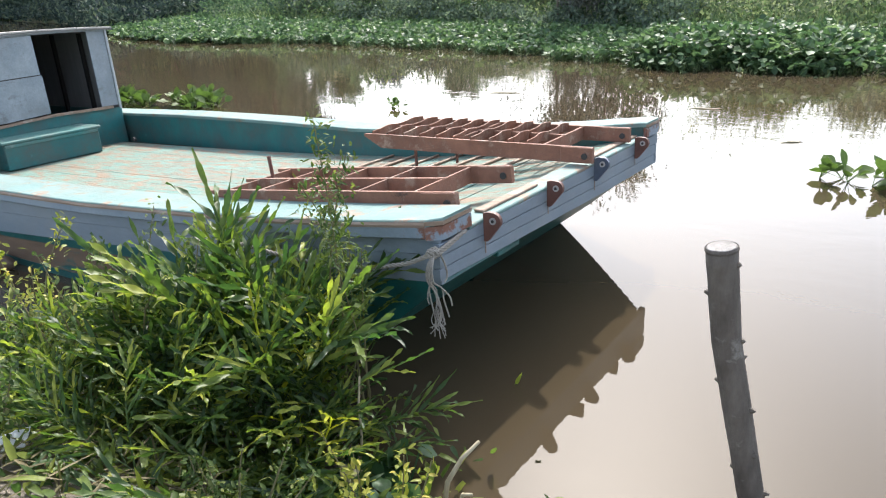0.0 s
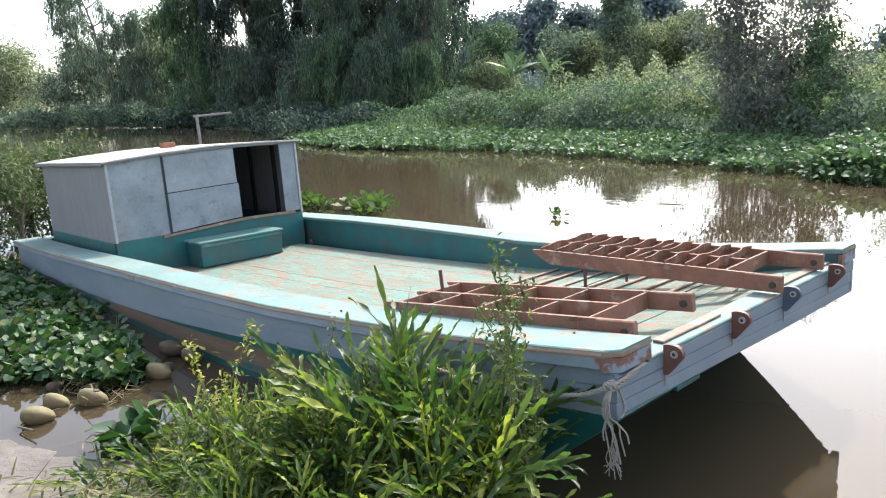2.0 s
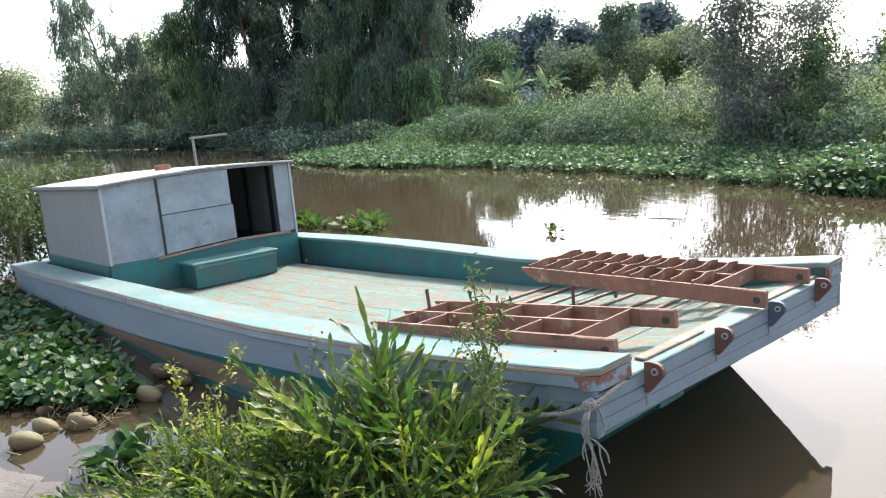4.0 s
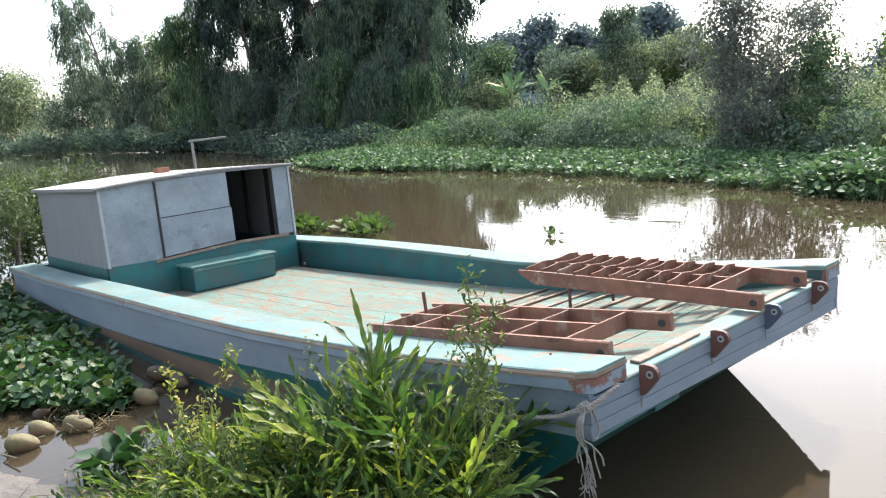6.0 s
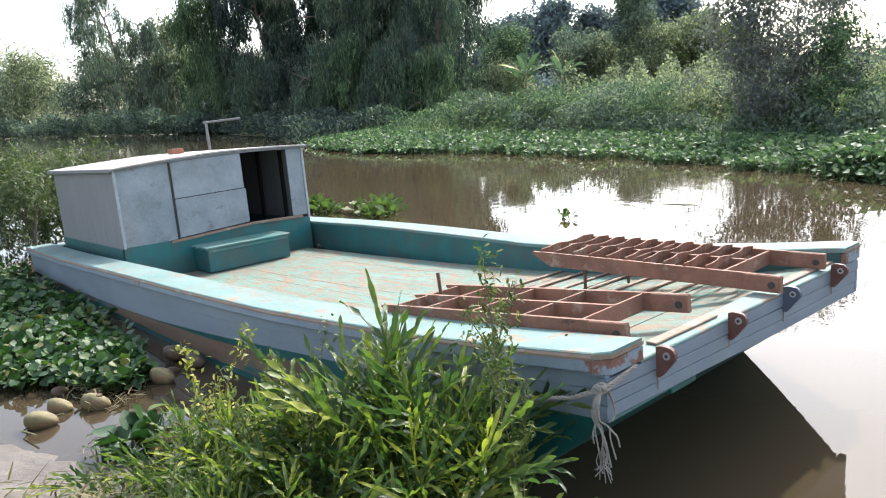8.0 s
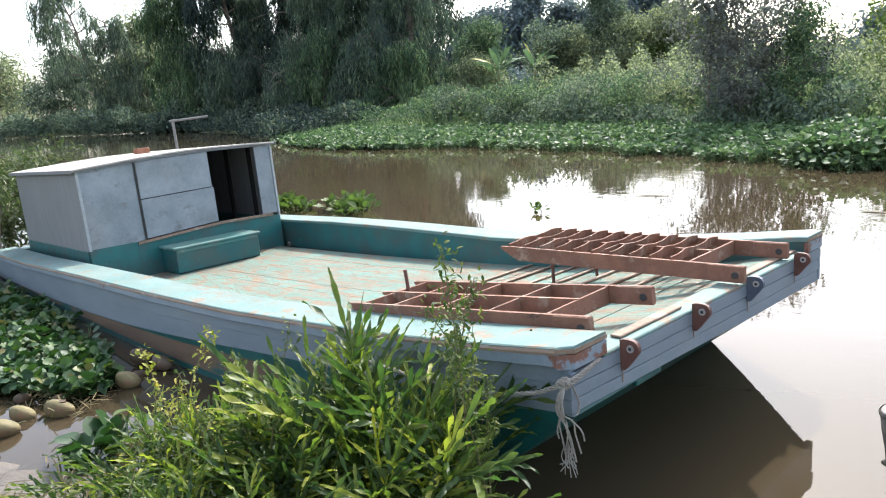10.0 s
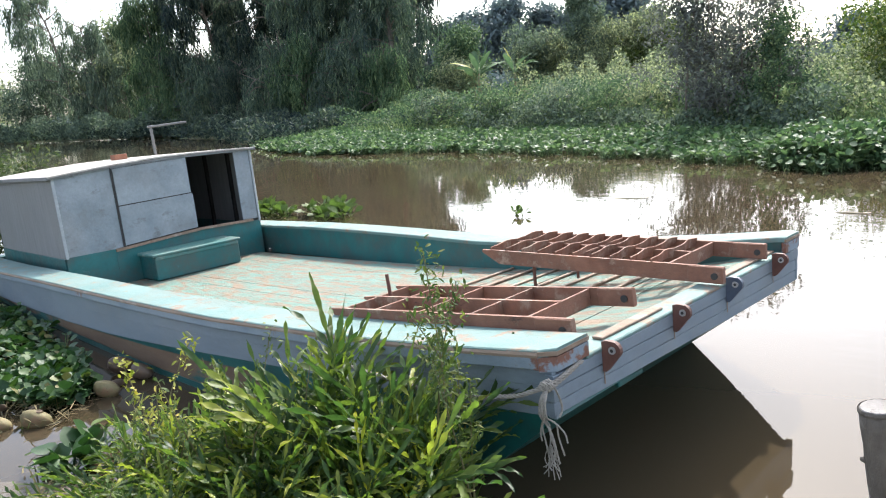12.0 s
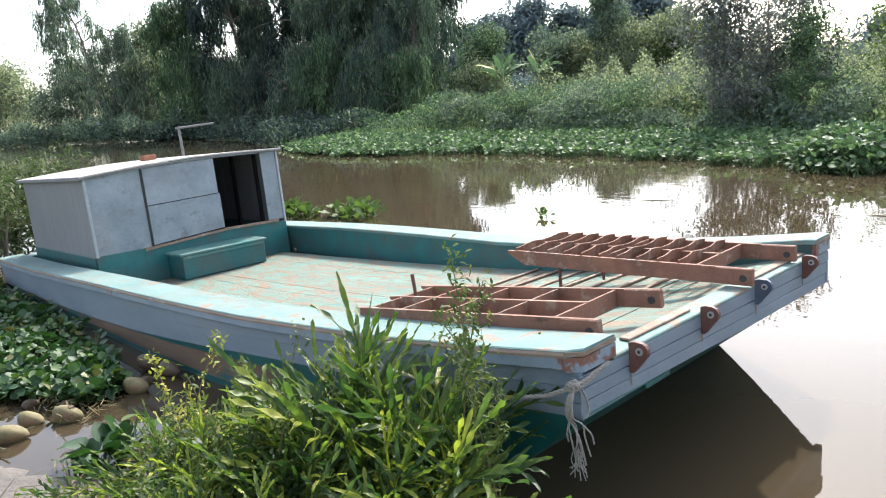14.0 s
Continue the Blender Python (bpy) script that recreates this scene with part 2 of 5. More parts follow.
M_HYAC = leafy("water_hyacinth_leaf", [(0.0, (0.02, 0.058, 0.02)), (0.6, (0.04, 0.095, 0.028)), (0.9, (0.085, 0.155, 0.035)), (1.0, (0.16, 0.14, 0.05))], 0.5, 0.25, spots=(0.09, 0.075, 0.03), gloss=0.4)
# Far copy of the hyacinth leaf, paled to carry distance haze
M_HYAC_FAR = leafy("hazed_far_hyacinth_leaf", [(0.0, (0.045, 0.085, 0.045)), (0.6, (0.095, 0.165, 0.07)), (1.0, (0.21, 0.29, 0.13))], 0.5, 0.34, tint=HAZE_TINT, gloss=0.2)
M_HYAC_RAFT = leafy("floating_hyacinth_leaf", [(0.0, (0.05, 0.09, 0.03)), (0.6, (0.10, 0.15, 0.05)), (1.0, (0.20, 0.23, 0.08))], 0.5, 0.35, spots=(0.12, 0.10, 0.05), gloss=0.15)
M_TREE_DARK = leafy("dark_drooping_leaf", [(0.0, (0.05, 0.085, 0.072)), (0.6, (0.095, 0.14, 0.11)), (1.0, (0.21, 0.26, 0.165))], 0.5, 0.36, tint=HAZE_TINT, patch=0.35)
# Darker copy of the drooping leaf, with deep shade put into the colour
M_TREE_DEEP = leafy("deep_shade_leaf", [(0.0, (0.028, 0.046, 0.045)), (0.6, (0.058, 0.085, 0.075)), (1.0, (0.14, 0.17, 0.12))], 0.6, 0.3, tint=HAZE_TINT, patch=0.3, gloss=0.08)
M_TREE_GREEN = leafy("fresh_drooping_leaf", [(0.0, (0.05, 0.09, 0.058)), (0.6, (0.095, 0.155, 0.09)), (1.0, (0.21, 0.27, 0.14))], 0.6, 0.34, tint=HAZE_TINT, patch=0.4, gloss=0.1)
M_TREE_MID = leafy("tree_leaf", [(0.0, (0.07, 0.10, 0.078)), (0.6, (0.125, 0.17, 0.125)), (1.0, (0.25, 0.30, 0.20))], 0.6, 0.34, tint=HAZE_TINT, gloss=0.1)
# Most distant leaves: paler and bluer, with the haze painted in
M_TREE_FAR = leafy("hazed_far_tree_leaf", [(0.0, (0.095, 0.13, 0.15)), (1.0, (0.16, 0.20, 0.205))], 0.6, 0.25, tint=HAZE_TINT, gloss=0.1)
M_BUSH = leafy("bank_bush_leaf", [(0.0, (0.085, 0.11, 0.08)), (0.5, (0.19, 0.225, 0.13)), (1.0, (0.42, 0.44, 0.25))], 0.6, 0.38, tint=HAZE_TINT, gloss=0.1)
M_PURPLE = leafy("brownish_tree_leaf", [(0.0, (0.10, 0.105, 0.105)), (0.6, (0.145, 0.155, 0.14)), (1.0, (0.23, 0.245, 0.20))], 0.6, 0.28, tint=HAZE_TINT, gloss=0.1)
M_GRASS = leafy("tall_grass_blade", [(0.0, (0.065, 0.105, 0.055)), (0.6, (0.125, 0.18, 0.085)), (1.0, (0.26, 0.30, 0.16))], 0.6, 0.4, patch=0.5, tint=HAZE_TINT, gloss=0.1)
M_DRYLEAF = leafy("half_dry_leaf", [(0.0, (0.07, 0.065, 0.03)), (0.6, (0.14, 0.12, 0.06)), (1.0, (0.27, 0.22, 0.12))], 0.6, 0.3)

M_GROUND = surf("overgrown_soil", (0.07, 0.075, 0.03), (0.12, 0.12, 0.05), 0.8, 0.9, 0.6, 6, wear=(0.05, 0.09, 0.025), wear_at=(0.5, 0.6), wear_scale=0.5)


def water_mat():
    m, n, l, b = base_mat("muddy_river_water")
    tc = n.new("ShaderNodeTexCoord").outputs["Object"]
    l.new(ramp(n, l, noise_tex(n, l, tc, 0.15, 4, 0.5), [(0.3, (0.046, 0.0345, 0.020)), (0.7, (0.057, 0.043, 0.026))]), b.inputs["Base Color"])
    b.inputs["Roughness"].default_value, b.inputs["IOR"].default_value = 0.02, 1.33
    h1 = noise_tex(n, l, tc, 2.2, 3, 0.5, (1.0, 1.6, 1))
    h2 = noise_tex(n, l, tc, 9.0, 2, 0.5)
    calm = ramp(n, l, noise_tex(n, l, tc, 0.22, 3, 0.5), [(0.42, 0.12), (0.65, 1.0)])
    ma = n.new("ShaderNodeMath")
    ma.operation = "MULTIPLY_ADD"
    ma.inputs[1].default_value = 0.25
    l.new(h2, ma.inputs[0])
    l.new(h1, ma.inputs[2])
    mb = n.new("ShaderNodeMath")
    mb.operation = "MULTIPLY"
    l.new(ma.outputs[0], mb.inputs[0])
    l.new(calm, mb.inputs[1])
    bp = n.new("ShaderNodeBump")
    bp.inputs["Strength"].default_value, bp.inputs["Distance"].default_value = 0.22, 0.02
    l.new(mb.outputs[0], bp.inputs["Height"])
    l.new(bp.outputs["Normal"], b.inputs["Normal"])
    return m


M_WATER = water_mat()

# ---- mesh helpers ----


def part(name, bm, material, parent=None, label=""):
    me = bpy.data.meshes.new(name)
    bmesh.ops.recalc_face_normals(bm, faces=bm.faces[:])
    bm.to_mesh(me)
    bm.free()
    me.materials.append(material)
    ob = new(name, me)
    if parent is not None:
        ob.parent = parent
    if label:
        tagged(ob, label)
    return ob


def thing(name, label, category, m=None, group="", kind=""):
    e = new(name)
    e.empty_display_size = 0.2
    if m is not None:
        e.matrix_world = m
    return tagged(e, label, category, group, kind)


def add_box(bm, lo, hi, bevel=0.006, m=None):
    r = bmesh.ops.create_cube(bm, size=1.0)
    vs = r["verts"]
    for v in vs:
        v.co = Vector([lo[k] + (v.co[k] + 0.5) * (hi[k] - lo[k]) for k in range(3)])
    if m is not None:
        bmesh.ops.transform(bm, matrix=m, verts=vs)
    if bevel:
        es = list({e for v in vs for e in v.link_edges})
        bmesh.ops.bevel(bm, geom=es, offset=bevel, segments=1, affect="EDGES")
    return bm


def box(lo, hi, bevel=0.006, m=None):
    return add_box(bmesh.new(), lo, hi, bevel, m)


def loft(sections, closed=True, caps=True):
    """A skin over rings of equal length."""
    bm = bmesh.new()
    rings = [[bm.verts.new(p) for p in s] for s in sections]
    k = len(rings[0])
    for a, b in zip(rings, rings[1:]):
        for i in range(k if closed else k - 1):
            bm.faces.new((a[i], a[(i + 1) % k], b[(i + 1) % k], b[i]))
    if caps and closed:
        bm.faces.new(rings[0])
        bm.faces.new(rings[-1][::-1])
    return bm


def tube(points, radii, sides=8, caps=True):
    """A round tube along a line of points, whose radius changes on the way."""
    pts = [Vector(p) for p in points]
    rings = []
    up = Vector((0.03, 0.02, 1))
    for i, p in enumerate(pts):
        d = (pts[min(i + 1, len(pts) - 1)] - pts[max(i - 1, 0)]).normalized()
        if abs(d.dot(up.normalized())) > 0.95:
            up = Vector((1, 0.1, 0))
        s = d.cross(up).normalized()
        t = s.cross(d)
        up = t
        r = float(radii[i] if isinstance(radii, (list, tuple)) else radii)
        rings.append([p + r * (math.cos(a) * s + math.sin(a) * t) for a in [2 * math.pi * q / sides for q in range(sides)]])
    return loft(rings, True, caps)


def smooth(ob):
    for p in ob.data.polygons:
        p.use_smooth = True
    return ob


def interp(x, xs, ys):
    return float(np.interp(x, xs, ys))


def np_mesh(name, verts, quads, material, shade=False):
    """A mesh object from arrays of places and of four-cornered faces."""
    me = bpy.data.meshes.new(name)
    verts, quads = np.asarray(verts, np.float32).reshape(-1, 3), np.asarray(quads, np.int32).reshape(-1, 4)
    me.vertices.add(len(verts))
    me.vertices.foreach_set("co", verts.ravel())
    me.loops.add(quads.size)
    me.loops.foreach_set("vertex_index", quads.ravel())
    me.polygons.add(len(quads))
    me.polygons.foreach_set("loop_start", np.arange(0, quads.size, 4, dtype=np.int32))
    me.polygons.foreach_set("loop_total", np.full(len(quads), 4, np.int32))
    me.update(calc_edges=True)
    if shade:
        me.polygons.foreach_set("use_smooth", np.ones(len(quads), bool))
    me.materials.append(material)
    return new(name, me)

# ---- the river, its bed and banks ----
NEAR_X = [-400, -60, -20, -9, -5.5, -3.6, -2.9, -2.2, -1.4, -0.4, 0.35, 0.9, 1.5, 3.0, 8, 40, 400]
NEAR_Y = [-30, -12, -5.5, -3.0, -2.3, -1.75, -1.35, -0.85, -0.45, -0.35, -0.5, -0.75, -1.2, -1.5, -2, -6, -40]
FAR_X = [-400, -140, -110, -80, -59, -45, -35, -28, -24, -20, -16.5, -10.3, -6.4, -3.8, -2.6, 0.6, 6, 15, 60, 400]
FAR_Y = [-24, 12, 19, 23.5, 25, 22.5, 18.5, 16.3, 15.8, 16.2, 17, 16.3, 15.4, 14.4, 14.0, 14.3, 14.5, 15, 20, 60]


def ground_z(x, y):
    a = np.interp(x, NEAR_X, NEAR_Y) - y
    b = y - np.interp(x, FAR_X, FAR_Y)
    near = np.where(a > 0, np.minimum(0.62, 0.09 * a + 0.36 * np.maximum(a - 0.5, 0)), np.maximum(-0.9, 0.45 * a))
    far = np.where(b > 0, np.minimum(0.10 + 0.05 * b, 0.75), np.maximum(-0.9, 0.3 * b))
    return np.maximum(near, far)


def build_ground():
    def axis(lo, hi, fine_lo, fine_hi, fine, grow=1.22):
        mid = list(np.arange(fine_lo, fine_hi + 1e-6, fine))
        up, down, s = [mid[-1]], [mid[0]], fine
        while up[-1] < hi:
            s *= grow
            up.append(up[-1] + s)
        s = fine
        while down[-1] > lo:
            s *= grow
            down.append(down[-1] - s)
        return np.array(down[:0:-1] + mid + up[1:])
    xs, ys = axis(-1200, 1200, -9, 5, 0.12), axis(-1200, 1200, -4.5, 0.6, 0.12)
    ys = np.unique(np.concatenate([ys, np.arange(12, 24, 0.5)]))
    gx, gy = np.meshgrid(xs, ys, indexing="ij")
    gz = ground_z(gx, gy)
    near = (np.abs(gx) < 14) & (gy < 2) & (gy > -7)
    rough = np.array([noise.noise(Vector((float(a) * 2.1, float(b) * 2.1, 0.3))) + 0.5 * noise.noise(Vector((float(a) * 6.3, float(b) * 6.3, 1.7)))
                      for a, b in zip(gx[near], gy[near])])
    gz[near] += 0.035 * rough
    verts = np.stack([gx, gy, gz], -1).reshape(-1, 3)
    nx, ny = len(xs), len(ys)
    i, j = np.meshgrid(np.arange(nx - 1), np.arange(ny - 1), indexing="ij")
    q = (i * ny + j).ravel()
    quads = np.stack([q, q + ny, q + ny + 1, q + 1], -1)
    ob = np_mesh("ground", verts, quads, M_MUD, True)
    ob.data.materials.append(M_GROUND)
    cen = verts[quads].mean(1)
    far = (cen[:, 1] > 8) | (np.abs(cen[:, 0]) > 14) | (cen[:, 1] < -8)
    ob.data.polygons.foreach_set("material_index", far.astype(np.int32))
    tagged(ob, "wet brown mud bank with overgrown soil beyond", "ground", kind="structure")


build_ground()


def build_water():
    v = [(-1200, -1200, 0), (1200, -1200, 0), (1200, 1200, 0), (-1200, 1200, 0)]
    ob = np_mesh("water", v, [(0, 1, 2, 3)], M_WATER)
    tagged(ob, "calm muddy brown river water mirroring the sky", "river", kind="structure")


build_water()

# ---- the barge, in its own frame: x to the bow, y to the far side, z up ----
BOAT = pose(0, 0, 0.0188, -0.351, -2.549, 0.008)
SX = [-10.1, -8, -6, -5, -4, -3, -2, -1, -0.5, 0]
S_OUT = [0.23, 0.26, 0.24, 0.21, 0.17, 0.09, 0.03, 0.0, -0.015, -0.03]
S_TOP = [0.80, 0.81, 0.834, 0.833, 0.826, 0.818, 0.848, 0.902, 0.947, 1.0]
S_DECK = [0.44, 0.45, 0.47, 0.485, 0.505, 0.54, 0.60, 0.70, 0.785, 0.872]


def cap_w(x):
    return interp(x, [-0.7, -0.02], [0.34, 0.295])


def y_out(x, far=False):
    d = interp(x, SX, S_OUT)
    return 3.0 + d if far else -d


def z_top(x):
    return interp(x, SX, S_TOP)


def z_deck(x):
    return interp(x, SX, S_DECK)


barge = thing("barge", "flat wooden cargo barge, mint deck and grey-blue hull, moored afloat", "boat", BOAT)
STN = [-10.1, -9, -8, -7, -6, -5, -4.3, -3.6, -3, -2.4, -1.8, -1.2, -0.6, -0.3]
BOW = -0.010                              # the face of the bow planks, at the near side
SKEW = Matrix(((1, 0.0133, 0, 0), (0, 1, 0, 0), (0, 0, 1, 0), (0, 0, 0, 1)))


def along(a, b):
    return [a] + [x for x in STN if a + 0.05 < x < b - 0.05] + [b]


def side(far):
    s = 1 if far else -1                      # outward way in y
    e = 0.07 if far else 0.022

    def yo(x, inset):
        return y_out(x, far) - s * inset

    # gunwale cap, a board with a face trim
    sec = []
    for x in along(-10.1, e - 0.09) + [e - 0.022]:
        t, w, th = z_top(x), cap_w(x), 0.035
        cut = 0.05 if x > e - 0.05 else 0.0
        o, i = yo(x, cut), yo(x, w)
        sec.append([(x, o, t - th), (x, o, t - 0.006), (x, yo(x, cut + 0.008), t), (x, yo(x, w - 0.008), t), (x, i, t - 0.006), (x, i, t - th)])
    cap = part("gunwale_cap", loft(sec), M_MINT, barge, "mint painted gunwale cap with worn edges")
    # outer face trim under the cap; deeper towards the bow
    sec = []
    for x in along(-10.1, e - 0.092):
        t = z_top(x) - 0.0355
        h = interp(x, [-10, -3, -1.2, 0], [0.05, 0.052, 0.056, 0.06])
        sec.append([(x, yo(x, -0.006), t), (x, yo(x, 0.05), t), (x, yo(x, 0.05), t - h), (x, yo(x, 0.002), t - h), (x, yo(x, -0.006), t - h + 0.008)])
    part("rub_rail", loft(sec), M_RUSTPAINT, barge, "grey rail with rusty brown patches")
    sec = []
    for x in along(-10.1, e - 0.092):
        t = z_top(x)
        sec.append([(x, yo(x, -0.01), t - 0.022), (x, yo(x, 0.0), t - 0.010), (x, yo(x, 0.0), t - 0.034), (x, yo(x, -0.01), t - 0.034)])
    part("edge_strip", loft(sec), M_TRIM, barge, "bare brown wooden edge strip")
    # end block of the cap at the bow
    t = z_top(-0.03)
    rim = [(e - 0.09, yo(0, -0.006)), (e - 0.022, yo(0, 0.046)), (e - 0.022, yo(0, 0.297)), (e - 0.05, yo(0, 0.297)), (e - 0.05, yo(0, 0.05)), (e - 0.09, yo(0, 0.03))]
    bm = loft([[(p[0], p[1], z) for p in rim] for z in (t - 0.108, t - 0.038)])
    part("bow_end_block", bm, M_RUSTCORNER, barge, "grey end block patched with rust")
    rim = [(e - 0.092, yo(0, -0.008)), (e - 0.018, yo(0, 0.044)), (e - 0.018, yo(0, 0.298)), (e - 0.03, yo(0, 0.298)), (e - 0.03, yo(0, 0.055)), (e - 0.092, yo(0, 0.004))]
    part("edge_strip", loft([[(p[0], p[1], z) for p in rim] for z in (t - 0.032, t - 0.012)]), M_TRIM, barge, "bare brown wooden edge strip")
    ca, cb = sorted((yo(0, -0.012), yo(0, -0.0045)))
    part("corner_patch", box((e - 0.26, ca, t - 0.10), (e - 0.091, cb, t - 0.036), 0.003), M_RUSTCORNER, barge, "rust-red scraped corner plate")
    part("corner_cleat", box((e - 0.085, min(yo(0, 0.03), yo(0, 0.062)), 0.655), (e - 0.042, max(yo(0, 0.03), yo(0, 0.062)), t - 0.109), 0.005), M_GREY, barge)
    # upper strakes
    bx = [-10.1, -6.5, -5, -3.5, -1, 0]
    bz = [0.44, 0.42, 0.43, 0.48, 0.585, 0.665]
    for k in range(2):
        sec = []
        for x in along(-10.08, e - 0.07):
            top, low = z_top(x) - 0.04, interp(x, bx, bz)
            a, b = top + (low - top) * k / 2, top + (low - top) * (k + 1) / 2 + (0.004 if k == 0 else 0)
            o = yo(x, 0.035 + 0.006 * k)
            i = yo(x, 0.075 + 0.006 * k)
            sec.append([(x, o, a), (x, i, a), (x, i, b), (x, o, b)])
        part("hull_strake", loft(sec), M_GREY, barge, "grey-blue painted hull plank")
    # teal strakes, brown stained band, bottom strake
    def rake(x):
        return interp(x, [-1.2, -0.86, -0.52, -0.27, -0.03], [-0.28, 0.0, 0.25, 0.45, 0.65])

    def teal_low(x):
        if x < -2.6:
            return interp(x, bx, bz) - interp(x, [-6.5, -5.0, -4.0, -2.6], [0.007, 0.012, 0.05, 0.085])
        if x < -1.9:
            return interp(x, [-2.6, -1.9], [interp(-2.6, bx, bz) - 0.085, -0.2])
        return max(-0.2, rake(x) + 0.004)

    def lean(x, z):
        return 0.046 + 0.1 * max(interp(x, bx, bz) - z, 0)

    sec = []
    for x in [-10.08, -8, -6, -5, -4.2, -3.4, -2.6, -2.25, -1.9, -1.5, -1.15, -0.9, -0.7, -0.5, -0.35, -0.2, -0.1, -0.045]:
        a, b = interp(x, bx, bz), teal_low(x)
        b = min(b, a - 0.004)
        sec.append([(x, yo(x, 0.046), a), (x, yo(x, 0.086), a), (x, yo(x, lean(x, b) + 0.04), b), (x, yo(x, lean(x, b)), b)])
    part("teal_strake", loft(sec), M_TEAL_DARK, barge, "teal painted lower hull plank")
    sec = []
    for x in [-10.08, -8, -6, -5, -4.2, -3.4, -2.6, -2.25, -1.95]:
        a = teal_low(x) - 0.002
        b = min(-0.0445 * x - 0.02 + 0.06, a - 0.005)
        sec.append([(x, yo(x, lean(x, a) + 0.004), a), (x, yo(x, lean(x, a) + 0.045), a), (x, yo(x, lean(x, b) + 0.045), b), (x, yo(x, lean(x, b) + 0.004), b)])
    part("stained_strake", loft(sec), M_BROWNBAND, barge, "brown stained band above the waterline")
    sec = []
    for x in [-10.06, -8, -6, -5, -4.2, -3.4, -2.6, -2.25, -1.95]:
        a = min(-0.0445 * x - 0.02 + 0.058, teal_low(x) - 0.009)
        sec.append([(x, yo(x, lean(x, a) + 0.002), a), (x, yo(x, lean(x, a) + 0.05), a), (x, yo(x, 0.17), -0.30), (x, yo(x, 0.12), -0.30)])
    part("bottom_strake", loft(sec), M_TEAL_DARK, barge)
    # inner bulwark
    sec = []
    for x in along(-10.0, e - 0.06):
        o, i = yo(x, cap_w(x) - 0.055), yo(x, cap_w(x) - 0.02)
        sec.append([(x, o, z_top(x) - 0.036), (x, i, z_top(x) - 0.036), (x, i, z_deck(x) - 0.03), (x, o, z_deck(x) - 0.03)])
    part("bulwark", loft(sec), M_TEAL, barge, "teal painted inner bulwark")


side(False)
side(True)

# raked bow bottom, flat bottom, stern
sec = []
for x, z in ((-0.035, 0.645), (-0.27, 0.45), (-0.52, 0.25), (-0.86, 0.0), (-1.2, -0.28), (-10.0, -0.30)):
    a, b = y_out(x) + 0.055, y_out(x, True) - 0.055
    if x < -0.9:
        a, b = a + 0.06, b - 0.06
    sec.append([(x, a, z), (x, b, z), (x - 0.03, b, z + 0.05), (x - 0.03, a, z + 0.05)])
part("raked_bottom", loft(sec), M_TEAL_DARK, barge, "dark teal raked bow bottom")
part("stern_board", box((-10.12, -0.18, -0.2), (-10.06, 3.18, 0.77), 0.01), M_GREY, barge)
for k in range(3):
    sec = []
    for y in (0.05, 0.9, 1.8, 2.95):
        top, low = 0.872, interp(y, [0, 0.45, 1.4, 3.0], [0.675, 0.671, 0.642, 0.632])
        za, zb = top + (low - top) * k / 3 - 0.002, top + (low - top) * (k + 1) / 3 + 0.003
        xb = BOW + 0.0133 * y
        xo = xb - 0.004 * k
        sec.append([(xb - 0.05, y, za), (xo - 0.004, y, za), (xo, y, za - 0.004), (xo, y, zb + 0.004), (xo - 0.004, y, zb), (xb - 0.05, y, zb)])
    part("bow_plank", loft(sec), M_GREY, barge, "grey-blue painted bow plank")
part("bow_edge_board", box((BOW - 0.142, 0.31, 0.868), (BOW + 0.002, 2.69, 0.892), 0.006, SKEW), M_MINT, barge)
part("edge_batten", box((BOW - 0.11, 0.52, 0.893), (BOW - 0.05, 1.12, 0.908), 0.004, SKEW), M_TRIM, barge, "bare brown wooden batten")
part("edge_batten", box((BOW - 0.11, 1.85, 0.893), (BOW - 0.05, 2.66, 0.908), 0.004, SKEW), M_TRIM, barge, "bare brown wooden batten")
part("fender_strip", box((BOW - 0.06, 0.62, 0.61), (BOW - 0.025, 0.86, 0.64), 0.006), M_TEAL_DARK, barge)

# deck planks: lengthwise amidships, crosswise at the bow, with open joints over a dark subfloor
rnd = random.Random(4)
DX = -2.35
wdt = (2.78 - 0.22) / 12
for k in range(12):
    a, b = 0.22 + k * wdt + 0.0004, 0.22 + (k + 1) * wdt - 0.0004
    sec = []
    dz = rnd.uniform(-0.0015, 0.0015)
    for x in along(-7.22, DX):
        z = z_deck(x) + dz
        sec.append([(x, a, z - 0.03), (x, a, z), (x, b, z), (x, b, z - 0.03)])
    part("deck_plank", loft(sec), M_DECK, barge)
n_cross = 11
for k in range(n_cross):
    a = DX + (-0.155 - DX) * k / n_cross + 0.004
    b = DX + (-0.155 - DX) * (k + 1) / n_cross - rnd.uniform(0.005, 0.011)
    dz = rnd.uniform(-0.003, 0.004)
    sec = [[(x, 0.24, z_deck(x) - 0.03 + dz), (x, 0.24, z_deck(x) + dz), (x, 2.76, z_deck(x) + dz), (x, 2.76, z_deck(x) - 0.03 + dz)] for x in (a, b)]
    part("deck_plank", loft(sec), M_DECK, barge)
sec = []
for x in along(-9.9, -0.09):
    z = z_deck(x) - 0.035
    sec.append([(x, 0.12, z - 0.02), (x, 0.12, z), (x, 2.88, z), (x, 2.88, z - 0.02)])
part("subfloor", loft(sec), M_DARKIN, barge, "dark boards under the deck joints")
for k, x in enumerate((-2.2, -1.93, -1.66, -1.39, -1.12, -0.85, -2.47)):
    z = z_deck(x)
    part("deck_cleat", box((x - 0.016, 1.2, z + 0.002), (x + 0.016, 2.72, z + 0.022), 0.004, pose(0, 0, 0)), M_TRIM, barge, "worn wooden anti-slip cleat")
